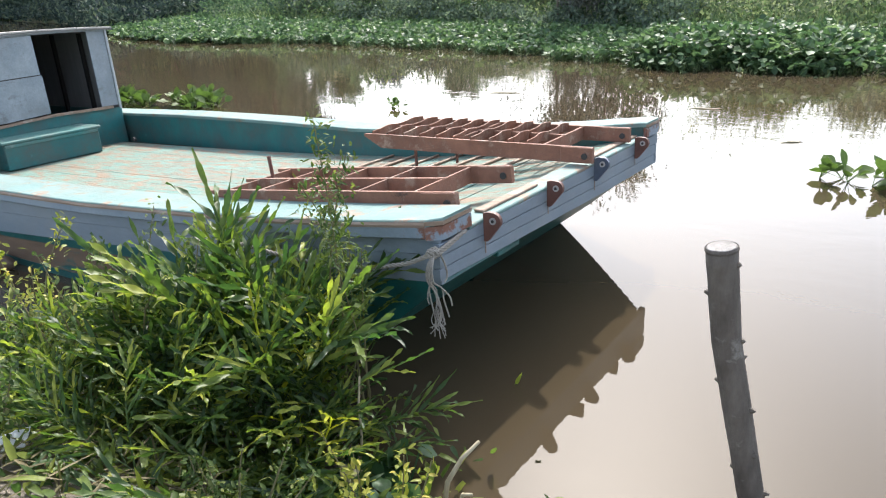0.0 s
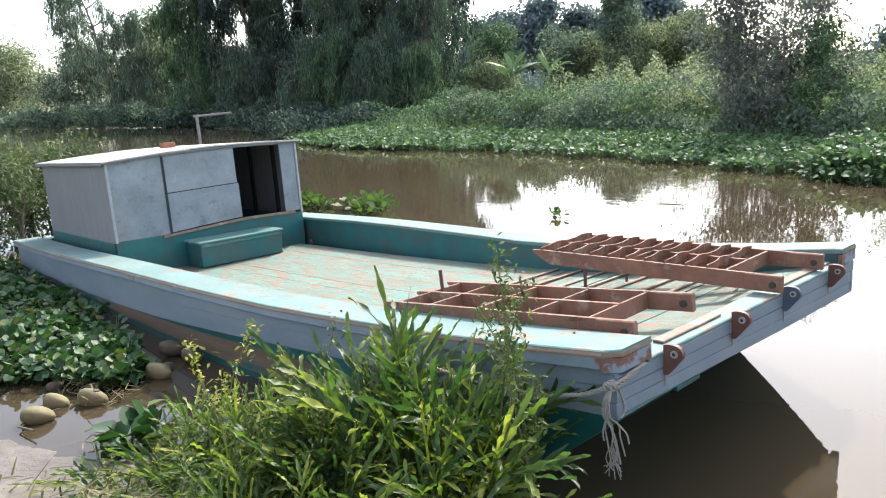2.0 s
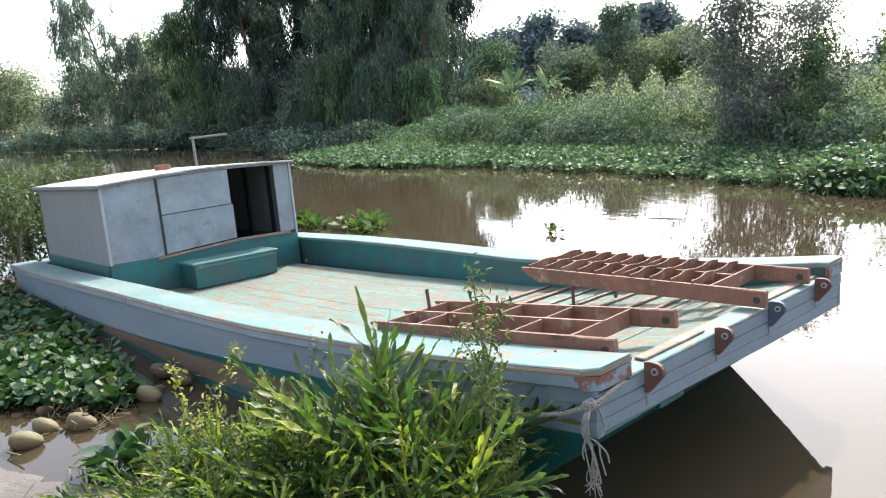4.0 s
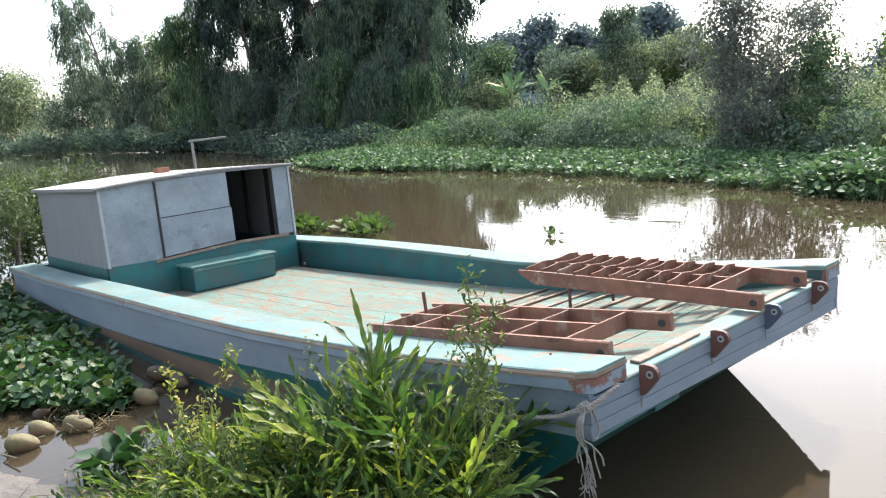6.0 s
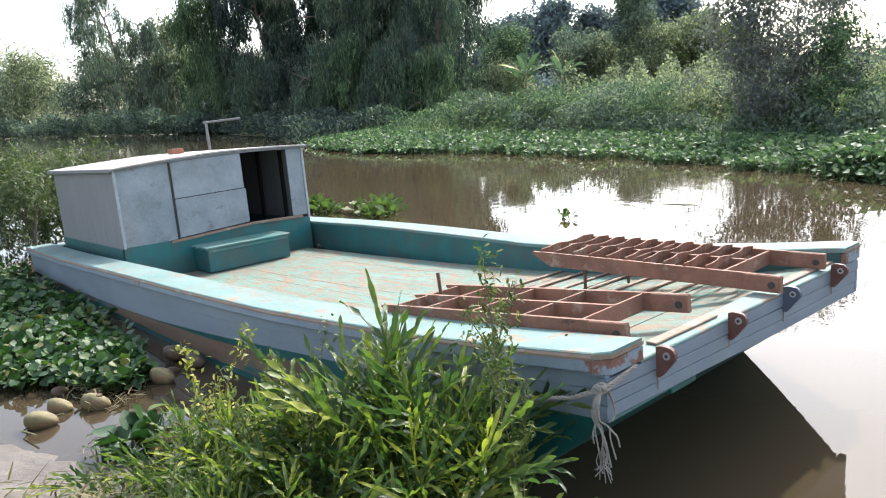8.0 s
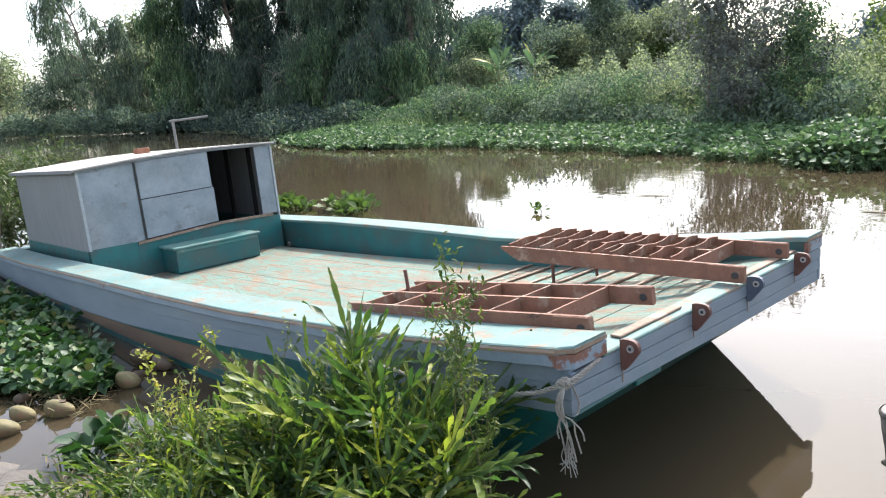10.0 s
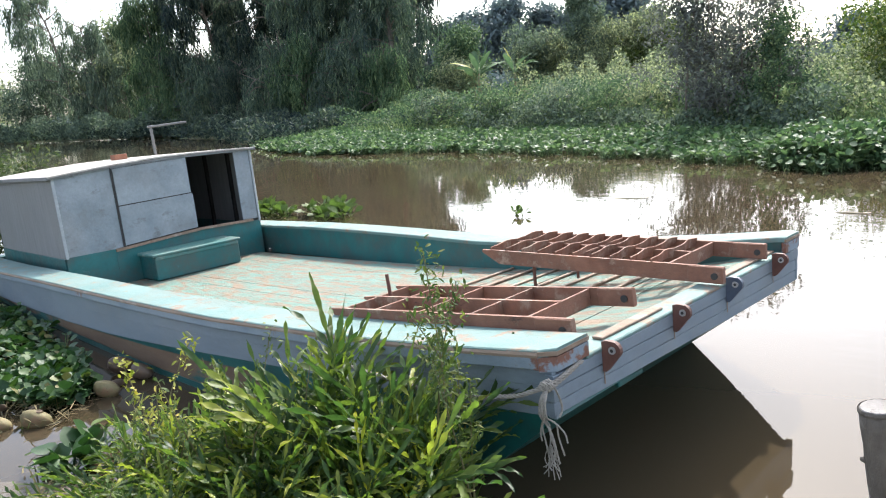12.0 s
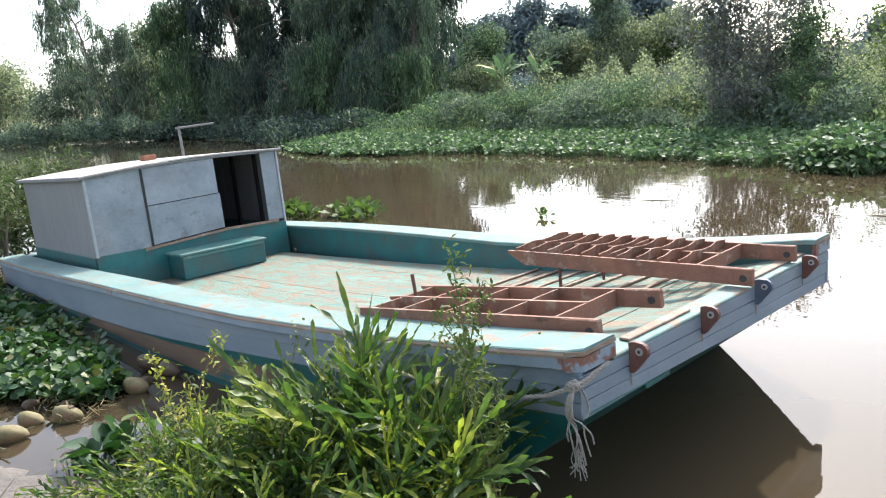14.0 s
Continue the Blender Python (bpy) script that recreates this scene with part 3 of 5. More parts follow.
part("drain_pipe_stub", tube([(-6.75, 2.69, 0.53), (-6.75, 2.66, 0.53)], 0.03, 12), M_LINE, barge)
part("aft_deck", box((-10.08, -0.19, 0.70), (-9.9, 3.19, 0.765), 0.006), M_TEAL, barge)

# lugs on the bow
LUG_Z = 0.862
for k, (yy, blue) in enumerate(((0.45, 0), (1.145, 0), (1.8, 1), (2.5, 0))):
    face = BOW + 0.0133 * yy
    prof = [(0.0, -0.092), (0.0, 0.058), (0.025, 0.066), (0.045, 0.066)]
    cx, cz, r = 0.060, 0.022, 0.044
    prof += [(cx + r * math.cos(a), cz + r * math.sin(a)) for a in [radians(q) for q in (70, 45, 20, -5, -30, -50)]]
    prof += [(0.030, -0.084), (0.018, -0.094)]
    lug = part("lug", loft([[(face + p[0], yy + s, LUG_Z + p[1]) for p in prof] for s in (-0.012, 0.012)]), M_LUG_BLUE if blue else M_LUG, barge,
               "blue-grey steel hinge lug" if blue else "rusty brown steel hinge lug")
    ring = tube([(face + cx, yy - 0.019, LUG_Z + cz), (face + cx, yy + 0.019, LUG_Z + cz)], 0.019, 14)
    part("bushing", ring, M_PIN, lug, "bright worn steel bushing")
    part("bore", tube([(face + cx, yy - 0.0205, LUG_Z + cz), (face + cx, yy + 0.0205, LUG_Z + cz)], 0.009, 10), M_LINE, lug)
    part("rust_run", box((face - 0.002, yy - 0.003, 0.70 + 0.02 * (k % 2)), (face + 0.0008, yy + 0.004, LUG_Z - 0.083), 0), M_TRIM, barge, "brown rust stain running down the bow")

# cabin at the stern
CX0, CX1, CY0, CY1 = -9.9, -7.2, 0.27, 2.85


def roof_z(y):
    u = (y - 1.56) / 1.35
    return 1.928 - 0.048 * u * u + 0.03 * u


def cab_part(name, bm, mat, label=""):
    return part(name, bm, mat, barge, label)


for far in (0, 1):
    yy = CY1 if far else CY0
    cab_part("cabin_side", box((CX0, yy - 0.012, 0.885), (CX1 - 0.013, yy + 0.012, roof_z(yy) - 0.002), 0.003), M_SIDE, "weathered grey plywood cabin side")
    cab_part("cabin_skirt", box((CX0, yy - 0.02, 0.5), (CX1 - 0.05, yy + 0.02, 0.884), 0.004), M_TEAL, "teal painted skirt under the cabin")
    cab_part("corner_post", box((CX1 - 0.012, yy - 0.014, 0.89), (CX1 + 0.014, yy + 0.016, roof_z(yy) - 0.004), 0.004), M_PALE, "pale painted corner post")
cab_part("cabin_rear", box((CX0 - 0.02, CY0, 0.6), (CX0, CY1, roof_z(1.5) - 0.05), 0.003), M_SIDE)


def front_panel(name, ya, yb, za, zb, xo, th, mat, label=""):
    """A board of the cabin front; its top follows the roof where zb is None."""
    ys = np.linspace(ya, yb, 6)
    sec = []
    for y in ys:
        t = roof_z(y) - 0.01 if zb is None else zb(y)
        b = za(y)
        sec.append([(xo, y, b), (xo + th, y, b), (xo + th, y, t), (xo, y, t)])
    return cab_part(name, loft(sec), mat, label)


def sill_z(y):
    return interp(y, [0.27, 0.85, 1.9, 2.85], [0.905, 0.90, 0.965, 0.945])


front_panel("cabin_front_panel", CY0 + 0.02, 0.93, lambda y: sill_z(y), None, CX1 - 0.02, 0.018, M_CABIN, "silver-grey painted cabin front board")
front_panel("cabin_front_panel", 2.60, CY1 - 0.02, lambda y: sill_z(y), None, CX1 - 0.02, 0.018, M_CABIN, "silver-grey painted cabin front board")
front_panel("sliding_door_board", 0.955, 1.90, lambda y: 1.418 + 0.028 * (y - 0.95), lambda y: roof_z(y) - 0.035, CX1 + 0.002, 0.02, M_CABIN, "silver-grey sliding door upper board")
front_panel("sliding_door_board", 0.955, 1.92, lambda y: sill_z(y) + 0.012, lambda y: 1.405 + 0.028 * (y - 0.95), CX1 + 0.002, 0.02, M_CABIN, "silver-grey sliding door lower board")
front_panel("door_joint", 0.953, 1.90, lambda y: 1.404 + 0.028 * (y - 0.95), lambda y: 1.419 + 0.028 * (y - 0.95), CX1 + 0.0005, 0.014, M_LINE)
front_panel("door_edge", 0.93, 0.953, lambda y: sill_z(y), lambda y: roof_z(y) - 0.03, CX1 - 0.018, 0.03, M_LINE, "black door edge")
front_panel("door_rail", 0.94, 2.6, lambda y: roof_z(y) - 0.032, lambda y: roof_z(y) - 0.012, CX1 - 0.015, 0.03, M_CABIN)
front_panel("door_sill", 0.83, 2.74, lambda y: sill_z(y) - 0.035, lambda y: sill_z(y) - 0.002, CX1 - 0.02, 0.05, M_TRIM, "brown worn wooden door sill")
front_panel("cabin_front_skirt", CY0 - 0.01, 0.829, lambda y: 0.44, lambda y: sill_z(y) - 0.001, CX1 - 0.02, 0.02, M_TEAL, "teal painted skirt under the cabin front")
front_panel("cabin_front_skirt", 0.83, 2.86, lambda y: 0.44, lambda y: sill_z(y) - 0.036, CX1 - 0.02, 0.02, M_TEAL, "teal painted skirt under the cabin front")
rrnd = random.Random(8)
sheets = [CY0 - 0.06, 0.48, 0.86, 1.3, 1.68, 2.1, 2.46, CY1 + 0.05]
for ya, yb in zip(sheets, sheets[1:]):
    sec, lift, over = [], rrnd.uniform(0.0, 0.006), rrnd.uniform(0.045, 0.062)
    for y in np.linspace(ya + 0.002, yb - 0.002, 4):
        z = roof_z(y) + lift
        sec.append([(CX0 - 0.08, y, z), (CX1 + over, y, z), (CX1 + over, y, z + 0.016), (CX1 + over - 0.004, y, z + 0.020), (CX0 - 0.08, y, z + 0.020)])
    cab_part("roof_board", loft(sec), M_ROOF, "bleached roof board with worn edges")
sec = []
for y in np.linspace(CY0 - 0.065, CY1 + 0.055, 14):
    z = roof_z(y)
    sec.append([(CX1 + 0.030, y, z - 0.016), (CX1 + 0.044, y, z - 0.016), (CX1 + 0.044, y, z - 0.001), (CX1 + 0.030, y, z - 0.001)])
cab_part("roof_edge_trim", loft(sec), M_SIDE)
for s in (CY0 - 0.075, CY1 + 0.056):
    z = roof_z(s)
    cab_part("roof_edge_trim", box((CX0 - 0.08, s, z - 0.02), (CX1 + 0.06, s + 0.014, z + 0.022), 0.003), M_SIDE)
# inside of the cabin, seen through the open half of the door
# the near-black board colour carries the darkness of the cabin
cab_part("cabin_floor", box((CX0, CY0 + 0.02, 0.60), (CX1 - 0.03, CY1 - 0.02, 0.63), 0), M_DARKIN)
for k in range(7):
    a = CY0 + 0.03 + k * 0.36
    cab_part("inner_board", box((CX0 + 0.004, a, 0.64), (CX0 + 0.022 + 0.008 * (k % 2), a + 0.35, 1.88), 0.003), M_DARKIN, "inner wall board with the cabin's shade put into its colour")
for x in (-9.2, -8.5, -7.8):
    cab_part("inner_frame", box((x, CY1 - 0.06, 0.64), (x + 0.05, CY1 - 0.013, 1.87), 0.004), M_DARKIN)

# ---- things on the barge ----


def aboard(x, y, z, rx=0, ry=0, rz=0):
    return BOAT @ pose(x, y, z, rx, ry, rz)


chest = thing("storage_chest", "teal painted wooden storage chest with a scuffed lid beside the cabin", "chest", aboard(-7.0, 1.7, 0.46))
part("chest_body", box((-0.17, -0.61, 0.012), (0.265, 0.52, 0.30), 0.008), M_TEAL, chest)
part("chest_lid", box((-0.18, -0.64, 0.302), (0.285, 0.55, 0.338), 0.01), M_TEAL_SCUFF, chest, "scuffed teal lid")
part("lid_lip", box((0.2655, -0.60, 0.262), (0.279, 0.51, 0.301), 0.004), M_TEAL_SCUFF, chest)
part("chest_skid", box((-0.14, -0.46, 0.0), (0.14, -0.40, 0.011), 0), M_DARKIN, chest)
part("chest_skid", box((-0.14, 0.40, 0.0), (0.14, 0.46, 0.011), 0), M_DARKIN, chest)

brick_ob = part("brick", box((-0.05, -0.10, 0.0), (0.05, 0.10, 0.075), 0.006), M_BRICK)
brick_ob.matrix_world = aboard(-8.45, 1.55, roof_z(1.55) + 0.027, 0, 0, 14)
tagged(brick_ob, "orange fired brick lying on the cabin roof", "brick")

pipe = thing("exhaust_pipe", "grey steel engine pipe with a cross bar behind the cabin", "pipe", aboard(-10.0, 2.75, 0.766))
part("riser", tube([(0, 0, 0), (0, -0.005, 0.8), (-0.01, -0.01, 1.67)], 0.024, 12), M_PIPE, pipe)
part("cross_bar", tube([(-0.02, -0.06, 1.64), (0.10, 0.25, 1.655), (0.2, 0.52, 1.665)], 0.02, 10), M_PIPE, pipe)
part("collar", tube([(0, 0, 0.0), (0, 0, 0.05)], 0.05, 12), M_PIPE, pipe)

stake = thing("steel_stake", "thin rusty steel stake standing on the deck", "stake", aboard(-1.89, 0.72, z_deck(-1.89)))
part("rod", tube([(0, 0, 0), (0.0, -0.005, 0.2), (-0.015, -0.01, 0.43)], [0.014, 0.013, 0.013], 8), M_LUG, stake)
part("foot", box((-0.04, -0.04, 0.0), (0.04, 0.04, 0.008), 0.002), M_LUG, stake)


def eye_plate(bm_list, x0, x1, y, z0, z1, parent, name, label):
    """A rail with a pierced end."""
    rail = part(name, bm_list, M_RUSTY, parent, label)
    cx = x1 - 0.05
    zc = (z0 + z1) / 2 - 0.005
    part("eye", tube([(cx, y - 0.03, zc), (cx, y + 0.03, zc)], 0.021, 12), M_LINE, rail, "dark pin hole")
    part("eye_rim", tube([(cx - 0.01, y + 0.0305, zc - 0.006), (cx - 0.01, y + 0.0312, zc - 0.006)], 0.012, 10), M_PIN, rail)
    return rail


def ramp_frame(name, label, m, length, width, rails, slats, cleats):
    """A loading ramp: two side rails with pierced ends and pointed toes, cross members, and cleats that stand proud."""
    r = thing(name, label, "loading ramp", m, group="loading ramps on the deck")
    h = 0.105
    for y in rails:
        out = abs(y) > width / 2 - 0.01
        x1 = 0.06 if out else -max(-slats[0], 0.05) + 0.006
        prof = [(-length, h - 0.02), (-length + 0.16, 0.0), (x1, 0.0), (x1, h), (-length + 0.1, h), (-length, h - 0.004)]
        a, b = y - 0.012, y + 0.012
        bm = loft([[(p[0], s, p[1]) for p in prof] for s in (a, b)])
        if out:
            add_box(bm, (-0.16, y - 0.022, 0.002), (x1 + 0.002, y + 0.022, h - 0.002), 0.004)
            eye_plate(bm, -length, x1, y, 0.0, h, r, "side_rail", "rust-red steel side rail")
        else:
            part("middle_rail", bm, M_RUSTY, r)
    for x in slats:
        part("cross_member", box((x - 0.008, -width / 2 + 0.013, 0.004), (x + 0.008, width / 2 - 0.013, h - 0.004), 0.002), M_RUSTY, r, "rust-red cross member")
    for x in cleats:
        for s0, s1 in zip(sorted(rails), sorted(rails)[1:]):
            sec = []
            for q in np.linspace(0, 1, 6):
                y = s0 + 0.004 + (s1 - s0 - 0.008) * q
                bow = 0.016 * math.sin(q * math.pi * 2) if len(rails) > 2 else 0
                z = h + 0.002 + 0.012 * math.sin(q * math.pi)
                sec.append([(x + bow - 0.008, y, z - 0.05), (x + bow - 0.001, y, z - 0.05), (x + bow + 0.010, y, z + 0.016), (x + bow + 0.003, y, z + 0.018)])
            part("cleat", loft(sec), M_RUSTY, r, "bent rust-red tread cleat")
    return r


near_ramp = ramp_frame("loading_ramp", "rust-red steel loading ramp, frame side up, lying on the mint deck", aboard(-0.19, 0.69, 0.928, 0, -4.2, 2.6), 1.85, 0.62,
                       (-0.31, 0.0, 0.31), (-0.22, -0.62, -1.02, -1.42, -1.72), ())
far_ramp = ramp_frame("loading_ramp", "rust-red steel loading ramp with bent cleats, propped over the deck", aboard(-0.03, 2.055, 0.905, 0, 0.6, 2.0), 1.82, 0.70,
                      (-0.35, 0.0, 0.35), (-0.30, -1.0), [-0.42 - 0.148 * k for k in range(10)])
part("prop_leg", box((-1.40, -0.30, -0.245), (-1.38, -0.28, -0.001), 0.003), M_LUG, far_ramp, "dark steel prop leg")
part("prop_leg", box((-1.40, 0.28, -0.245), (-1.38, 0.30, -0.001), 0.003), M_LUG, far_ramp, "dark steel prop leg")

# mooring rope at the bow corner
rope = thing("mooring_rope", "pale twisted mooring rope knotted at the bow with frayed ends", "rope", aboard(0, 0, 0))


def rope_part(name, pts, r, sub=10, label=""):
    """Three strands twisted round a smooth line."""
    p = np.array(pts, float)
    t = np.linspace(0, 1, len(p))
    d = np.r_[0, np.cumsum(np.linalg.norm(np.diff(p, axis=0), axis=1))]
    t = d / d[-1]
    n = max(int(d[-1] / 0.012), 8)
    u = np.linspace(0, 1, n)
    base = np.stack([np.interp(u, t, p[:, k]) for k in range(3)], 1)
    for _ in range(4):
        base[1:-1] = (base[:-2] + 2 * base[1:-1] + base[2:]) / 4
    bm = bmesh.new()
    for s in range(3):
        rings = []
        for i in range(n):
            tan = base[min(i + 1, n - 1)] - base[max(i - 1, 0)]
            tan = Vector(tan).normalized()
            a = tan.cross(Vector((0.3, 0.9, 0.2))).normalized()
            b = tan.cross(a)
            ph = u[i] * d[-1] * 75 + s * 2.094
            c = Vector(base[i]) + 0.55 * r * (math.cos(ph) * a + math.sin(ph) * b)
            rings.append([bm.verts.new(c + 0.6 * r * (math.cos(q) * a + math.sin(q) * b)) for q in (0, 1.257, 2.513, 3.77, 5.027)])
        for x0, x1 in zip(rings, rings[1:]):
            for q in range(5):
                bm.faces.new((x0[q], x0[(q + 1) % 5], x1[(q + 1) % 5], x1[q]))
    return smooth(part(name, bm, M_ROPE, rope, label))


KN = (0.0, -0.005, 0.848)
rope_part("line", [(-1.25, -0.30, 0.86), (-1.1, -0.22, 0.80), (-0.85, -0.13, 0.735), (-0.6, -0.08, 0.715), (-0.35, -0.05, 0.735), (-0.15, -0.03, 0.78), (-0.04, -0.02, 0.83), KN], 0.011)
kn = [(KN[0] + 0.032 * math.cos(a * 1.0) * (0.6 + 0.4 * math.sin(a * 0.37)), KN[1] - 0.01 + 0.025 * math.sin(a * 1.31), KN[2] + 0.03 * math.sin(a) * (0.7 + 0.3 * math.cos(a * 0.6))) for a in np.linspace(0, 17, 70)]
rope_part("knot", kn, 0.010)
rope_part("hitch", [KN, (0.012, 0.07, 0.86), (0.01, 0.14, 0.872), (0.012, 0.25, 0.885)], 0.010)
rope_part("hitch", [(0.01, 0.02, 0.838), (0.012, 0.09, 0.85), (0.01, 0.2, 0.872)], 0.008)
for k, (dx, dy, dz) in enumerate(((0.01, -0.05, -0.29), (0.03, -0.02, -0.32), (0.05, -0.035, -0.35), (0.045, 0.01, -0.33), (-0.01, -0.07, -0.24), (0.06, 0.02, -0.27), (0.02, -0.06, -0.36))):
    x, y, z = KN
    w = [rnd.uniform(-0.02, 0.02) for _ in range(6)]
    pts = [KN, (x - 0.015 + 0.008 * k, y - 0.045 - 0.004 * k, z - 0.04), (x - 0.02 + 0.007 * k + w[0], y - 0.055 + w[1], z - 0.12), (x + dx * 0.4 + w[2], y + dy + w[3], z - 0.17), (x + dx * 0.8 + w[4], y + dy + w[5], z - 0.22),
           (x + dx, y + dy + 0.01, z + dz)]
    rope_part("tail", pts, 0.004)
for k in range(14):
    x, y, z = KN[0] + 0.01 + 0.012 * (k % 4), KN[1] - 0.06 + 0.012 * (k // 4), KN[2] - 0.33
    rope_part("frayed_strand", [(x, y, z + 0.06), (x + rnd.uniform(-0.02, 0.02), y + rnd.uniform(-0.03, 0.03), z), (x + rnd.uniform(-0.05, 0.05), y + rnd.uniform(-0.06, 0.06), z - rnd.uniform(0.02, 0.08))], 0.0024)
rope_part("loose_cord", [(KN[0] + 0.02, KN[1] + 0.02, KN[2] - 0.01), (0.004, 0.07, 0.76), (0.004, 0.085, 0.70), (0.006, 0.05, 0.68)], 0.005)

# ---- leaves ----
STRAP = (0.25, 0.7, 1.0, 0.84, 1.0, 0.82, 0.94, 0.74, 0.66, 0.1)
OVAL = (0.12, 0.85, 1.0, 0.75, 0.08)
DIAMOND = (0.15, 1.0, 0.08)
BLADE = (0.8, 1.0, 0.7, 0.05)


def unit(v):
    return v / np.maximum(np.linalg.norm(v, axis=-1, keepdims=True), 1e-9)


def ribbons(base, way, length, width, droop, prof, fold=0.0, wave=0.0, roll=None, rng=None):
    """Many leaf blades at once: each runs from its base along its way, bends down, and is as wide as prof says along it."""
    base, way = np.asarray(base, float), unit(np.asarray(way, float))
    n, k = len(base), len(prof)
    length, width, droop = [np.broadcast_to(np.asarray(v, float), (n,)) for v in (length, width, droop)]
    s = np.linspace(0, 1, k)
    down = np.array([0, 0, -1.0])
    mid = base[:, None] + way[:, None] * (length[:, None] * s)[..., None] + down * (droop * length)[:, None, None] * (s**2)[None, :, None]
    ref = np.where(np.abs(way[:, 2:3]) > 0.93, np.array([[1.0, 0.2, 0]]), np.array([[0, 0, 1.0]]))
    sd = unit(np.cross(way, ref))
    if roll is not None:
        nr = np.cross(sd, way)
        sd = sd * np.cos(roll)[:, None] + nr * np.sin(roll)[:, None]
    nr = unit(np.cross(sd, way))
    half = 0.5 * width[:, None] * np.array(prof)[None]
    wv = 0.0
    if wave and rng is not None:
        wv = wave * width[:, None] * np.sin(s[None] * 13 + rng.uniform(0, 6, (n, 1)))
    if fold:
        l = mid - sd[:, None] * half[..., None] + nr[:, None] * (half * fold + wv)[..., None]
        r = mid + sd[:, None] * half[..., None] + nr[:, None] * (half * fold - wv)[..., None]
        v = np.stack([l, mid, r], 2)
        c = 3
    else:
        v = np.stack([mid - sd[:, None] * half[..., None], mid + sd[:, None] * half[..., None]], 2)
        c = 2
    i, j = np.meshgrid(np.arange(k - 1), np.arange(c - 1), indexing="ij")
    q = (i * c + j).ravel()
    q = np.stack([q, q + 1, q + c + 1, q + c], -1)
    quads = (np.arange(n)[:, None, None] * (k * c) + q[None]).reshape(-1, 4)
    return v.reshape(-1, 3), quads


def gather(*sets):
    vs, qs, o = [], [], 0
    for v, q in sets:
        vs.append(v)
        qs.append(q + o)
        o += len(v)
    return np.concatenate(vs), np.concatenate(qs)


# ---- ferns on the near bank ----


def frond_mesh(seed, length, leaflets, leaf_len, young=False):
    """A fern frond: an arching stalk with long strap leaflets on both sides."""
    rng = np.random.default_rng(seed)
    s = np.linspace(0, 1, 9)
    lean = rng.uniform(0.08, 0.42)
    line = np.stack([length * lean * s**1.7, 0.03 * length * np.sin(3 * s), length * (s - 0.22 * s**2.4)], 1)
    u = np.linspace(0.32, 1.0, leaflets)
    pos = np.stack([np.interp(u, s, line[:, k]) for k in range(3)], 1)
    tan = unit(np.stack([np.interp(np.minimum(u + 0.02, 1), s, line[:, k]) - np.interp(np.maximum(u - 0.04, 0), s, line[:, k]) for k in range(3)], 1))
    sgn = np.where(np.arange(leaflets) % 2 == 0, 1.0, -1.0)
    out = np.stack([rng.normal(0, 0.25, leaflets), sgn, rng.normal(0, 0.2, leaflets)], 1)
    spread = np.interp(u, [0.3, 1], [1.05, 0.35])
    way = unit(tan + out * spread[:, None] + rng.normal(0, 0.14, (leaflets, 3)))
    way[-1] = tan[-1]
    ln = leaf_len * np.interp(u, [0.3, 0.6, 1.0], [0.75, 1.1, 0.8]) * rng.uniform(0.75, 1.25, leaflets)
    wd = leaf_len * rng.uniform(0.075, 0.10, leaflets)
    v, q = ribbons(pos, way, ln, wd, rng.uniform(-0.12, 0.42, leaflets), STRAP, 0.4, 0.35, rng.normal(0, 0.5, leaflets), rng)
    st = ribbons(line[:-1], np.diff(line, axis=0), np.linalg.norm(np.diff(line, axis=0), axis=1) * 1.05, 0.011, 0, (1, 1), 0.8)
    v, q = gather((v, q), st)
    ob = np_mesh("frond", v, q, M_FERN_YOUNG if young else M_FERN)
    me = ob.data
    bpy.data.objects.remove(ob)
    return me


FRONDS = [frond_mesh(k, 1.0, 11 + k % 4 * 2, 0.245 + 0.03 * (k % 3)) for k in range(12)]
FROND_YOUNG = frond_mesh(50, 1.0, 7, 0.20, True)
frng = np.random.default_rng(11)
FERN_LABELS = ("leathery green fern with long strap leaflets on the bank", "tall sunlit fern with upright strap leaflets beside the barge", "low dark fern spreading over the mud bank")


def fern(x, y, height, count, label, young=0):
    z = float(ground_z(x, y))
    f = thing("fern", label, "fern", pose(x, y, z), group="ferns on the near bank")
    for k in range(count):
        me = FROND_YOUNG if k < young else FRONDS[int(frng.integers(len(FRONDS)))]
        o = new("frond", me)
        o.parent = f
        sc = max(height, 0.72) * frng.uniform(0.74, 1.1)
        arch = math.degrees(math.acos(min(1.0, height / max(height, 0.72))))
        o.matrix_basis = pose(frng.normal(0, 0.03), frng.normal(0, 0.03), -0.02, 0, 0, frng.uniform(0, 360)) @ pose(0, 0, 0, frng.normal(0, 11), arch * frng.uniform(0.6, 1.1) + frng.uniform(-12, 16), 0) @ Matrix.Diagonal((sc, sc, sc, 1))
        if k < young:
            tagged(o, "young yellow-green frond")


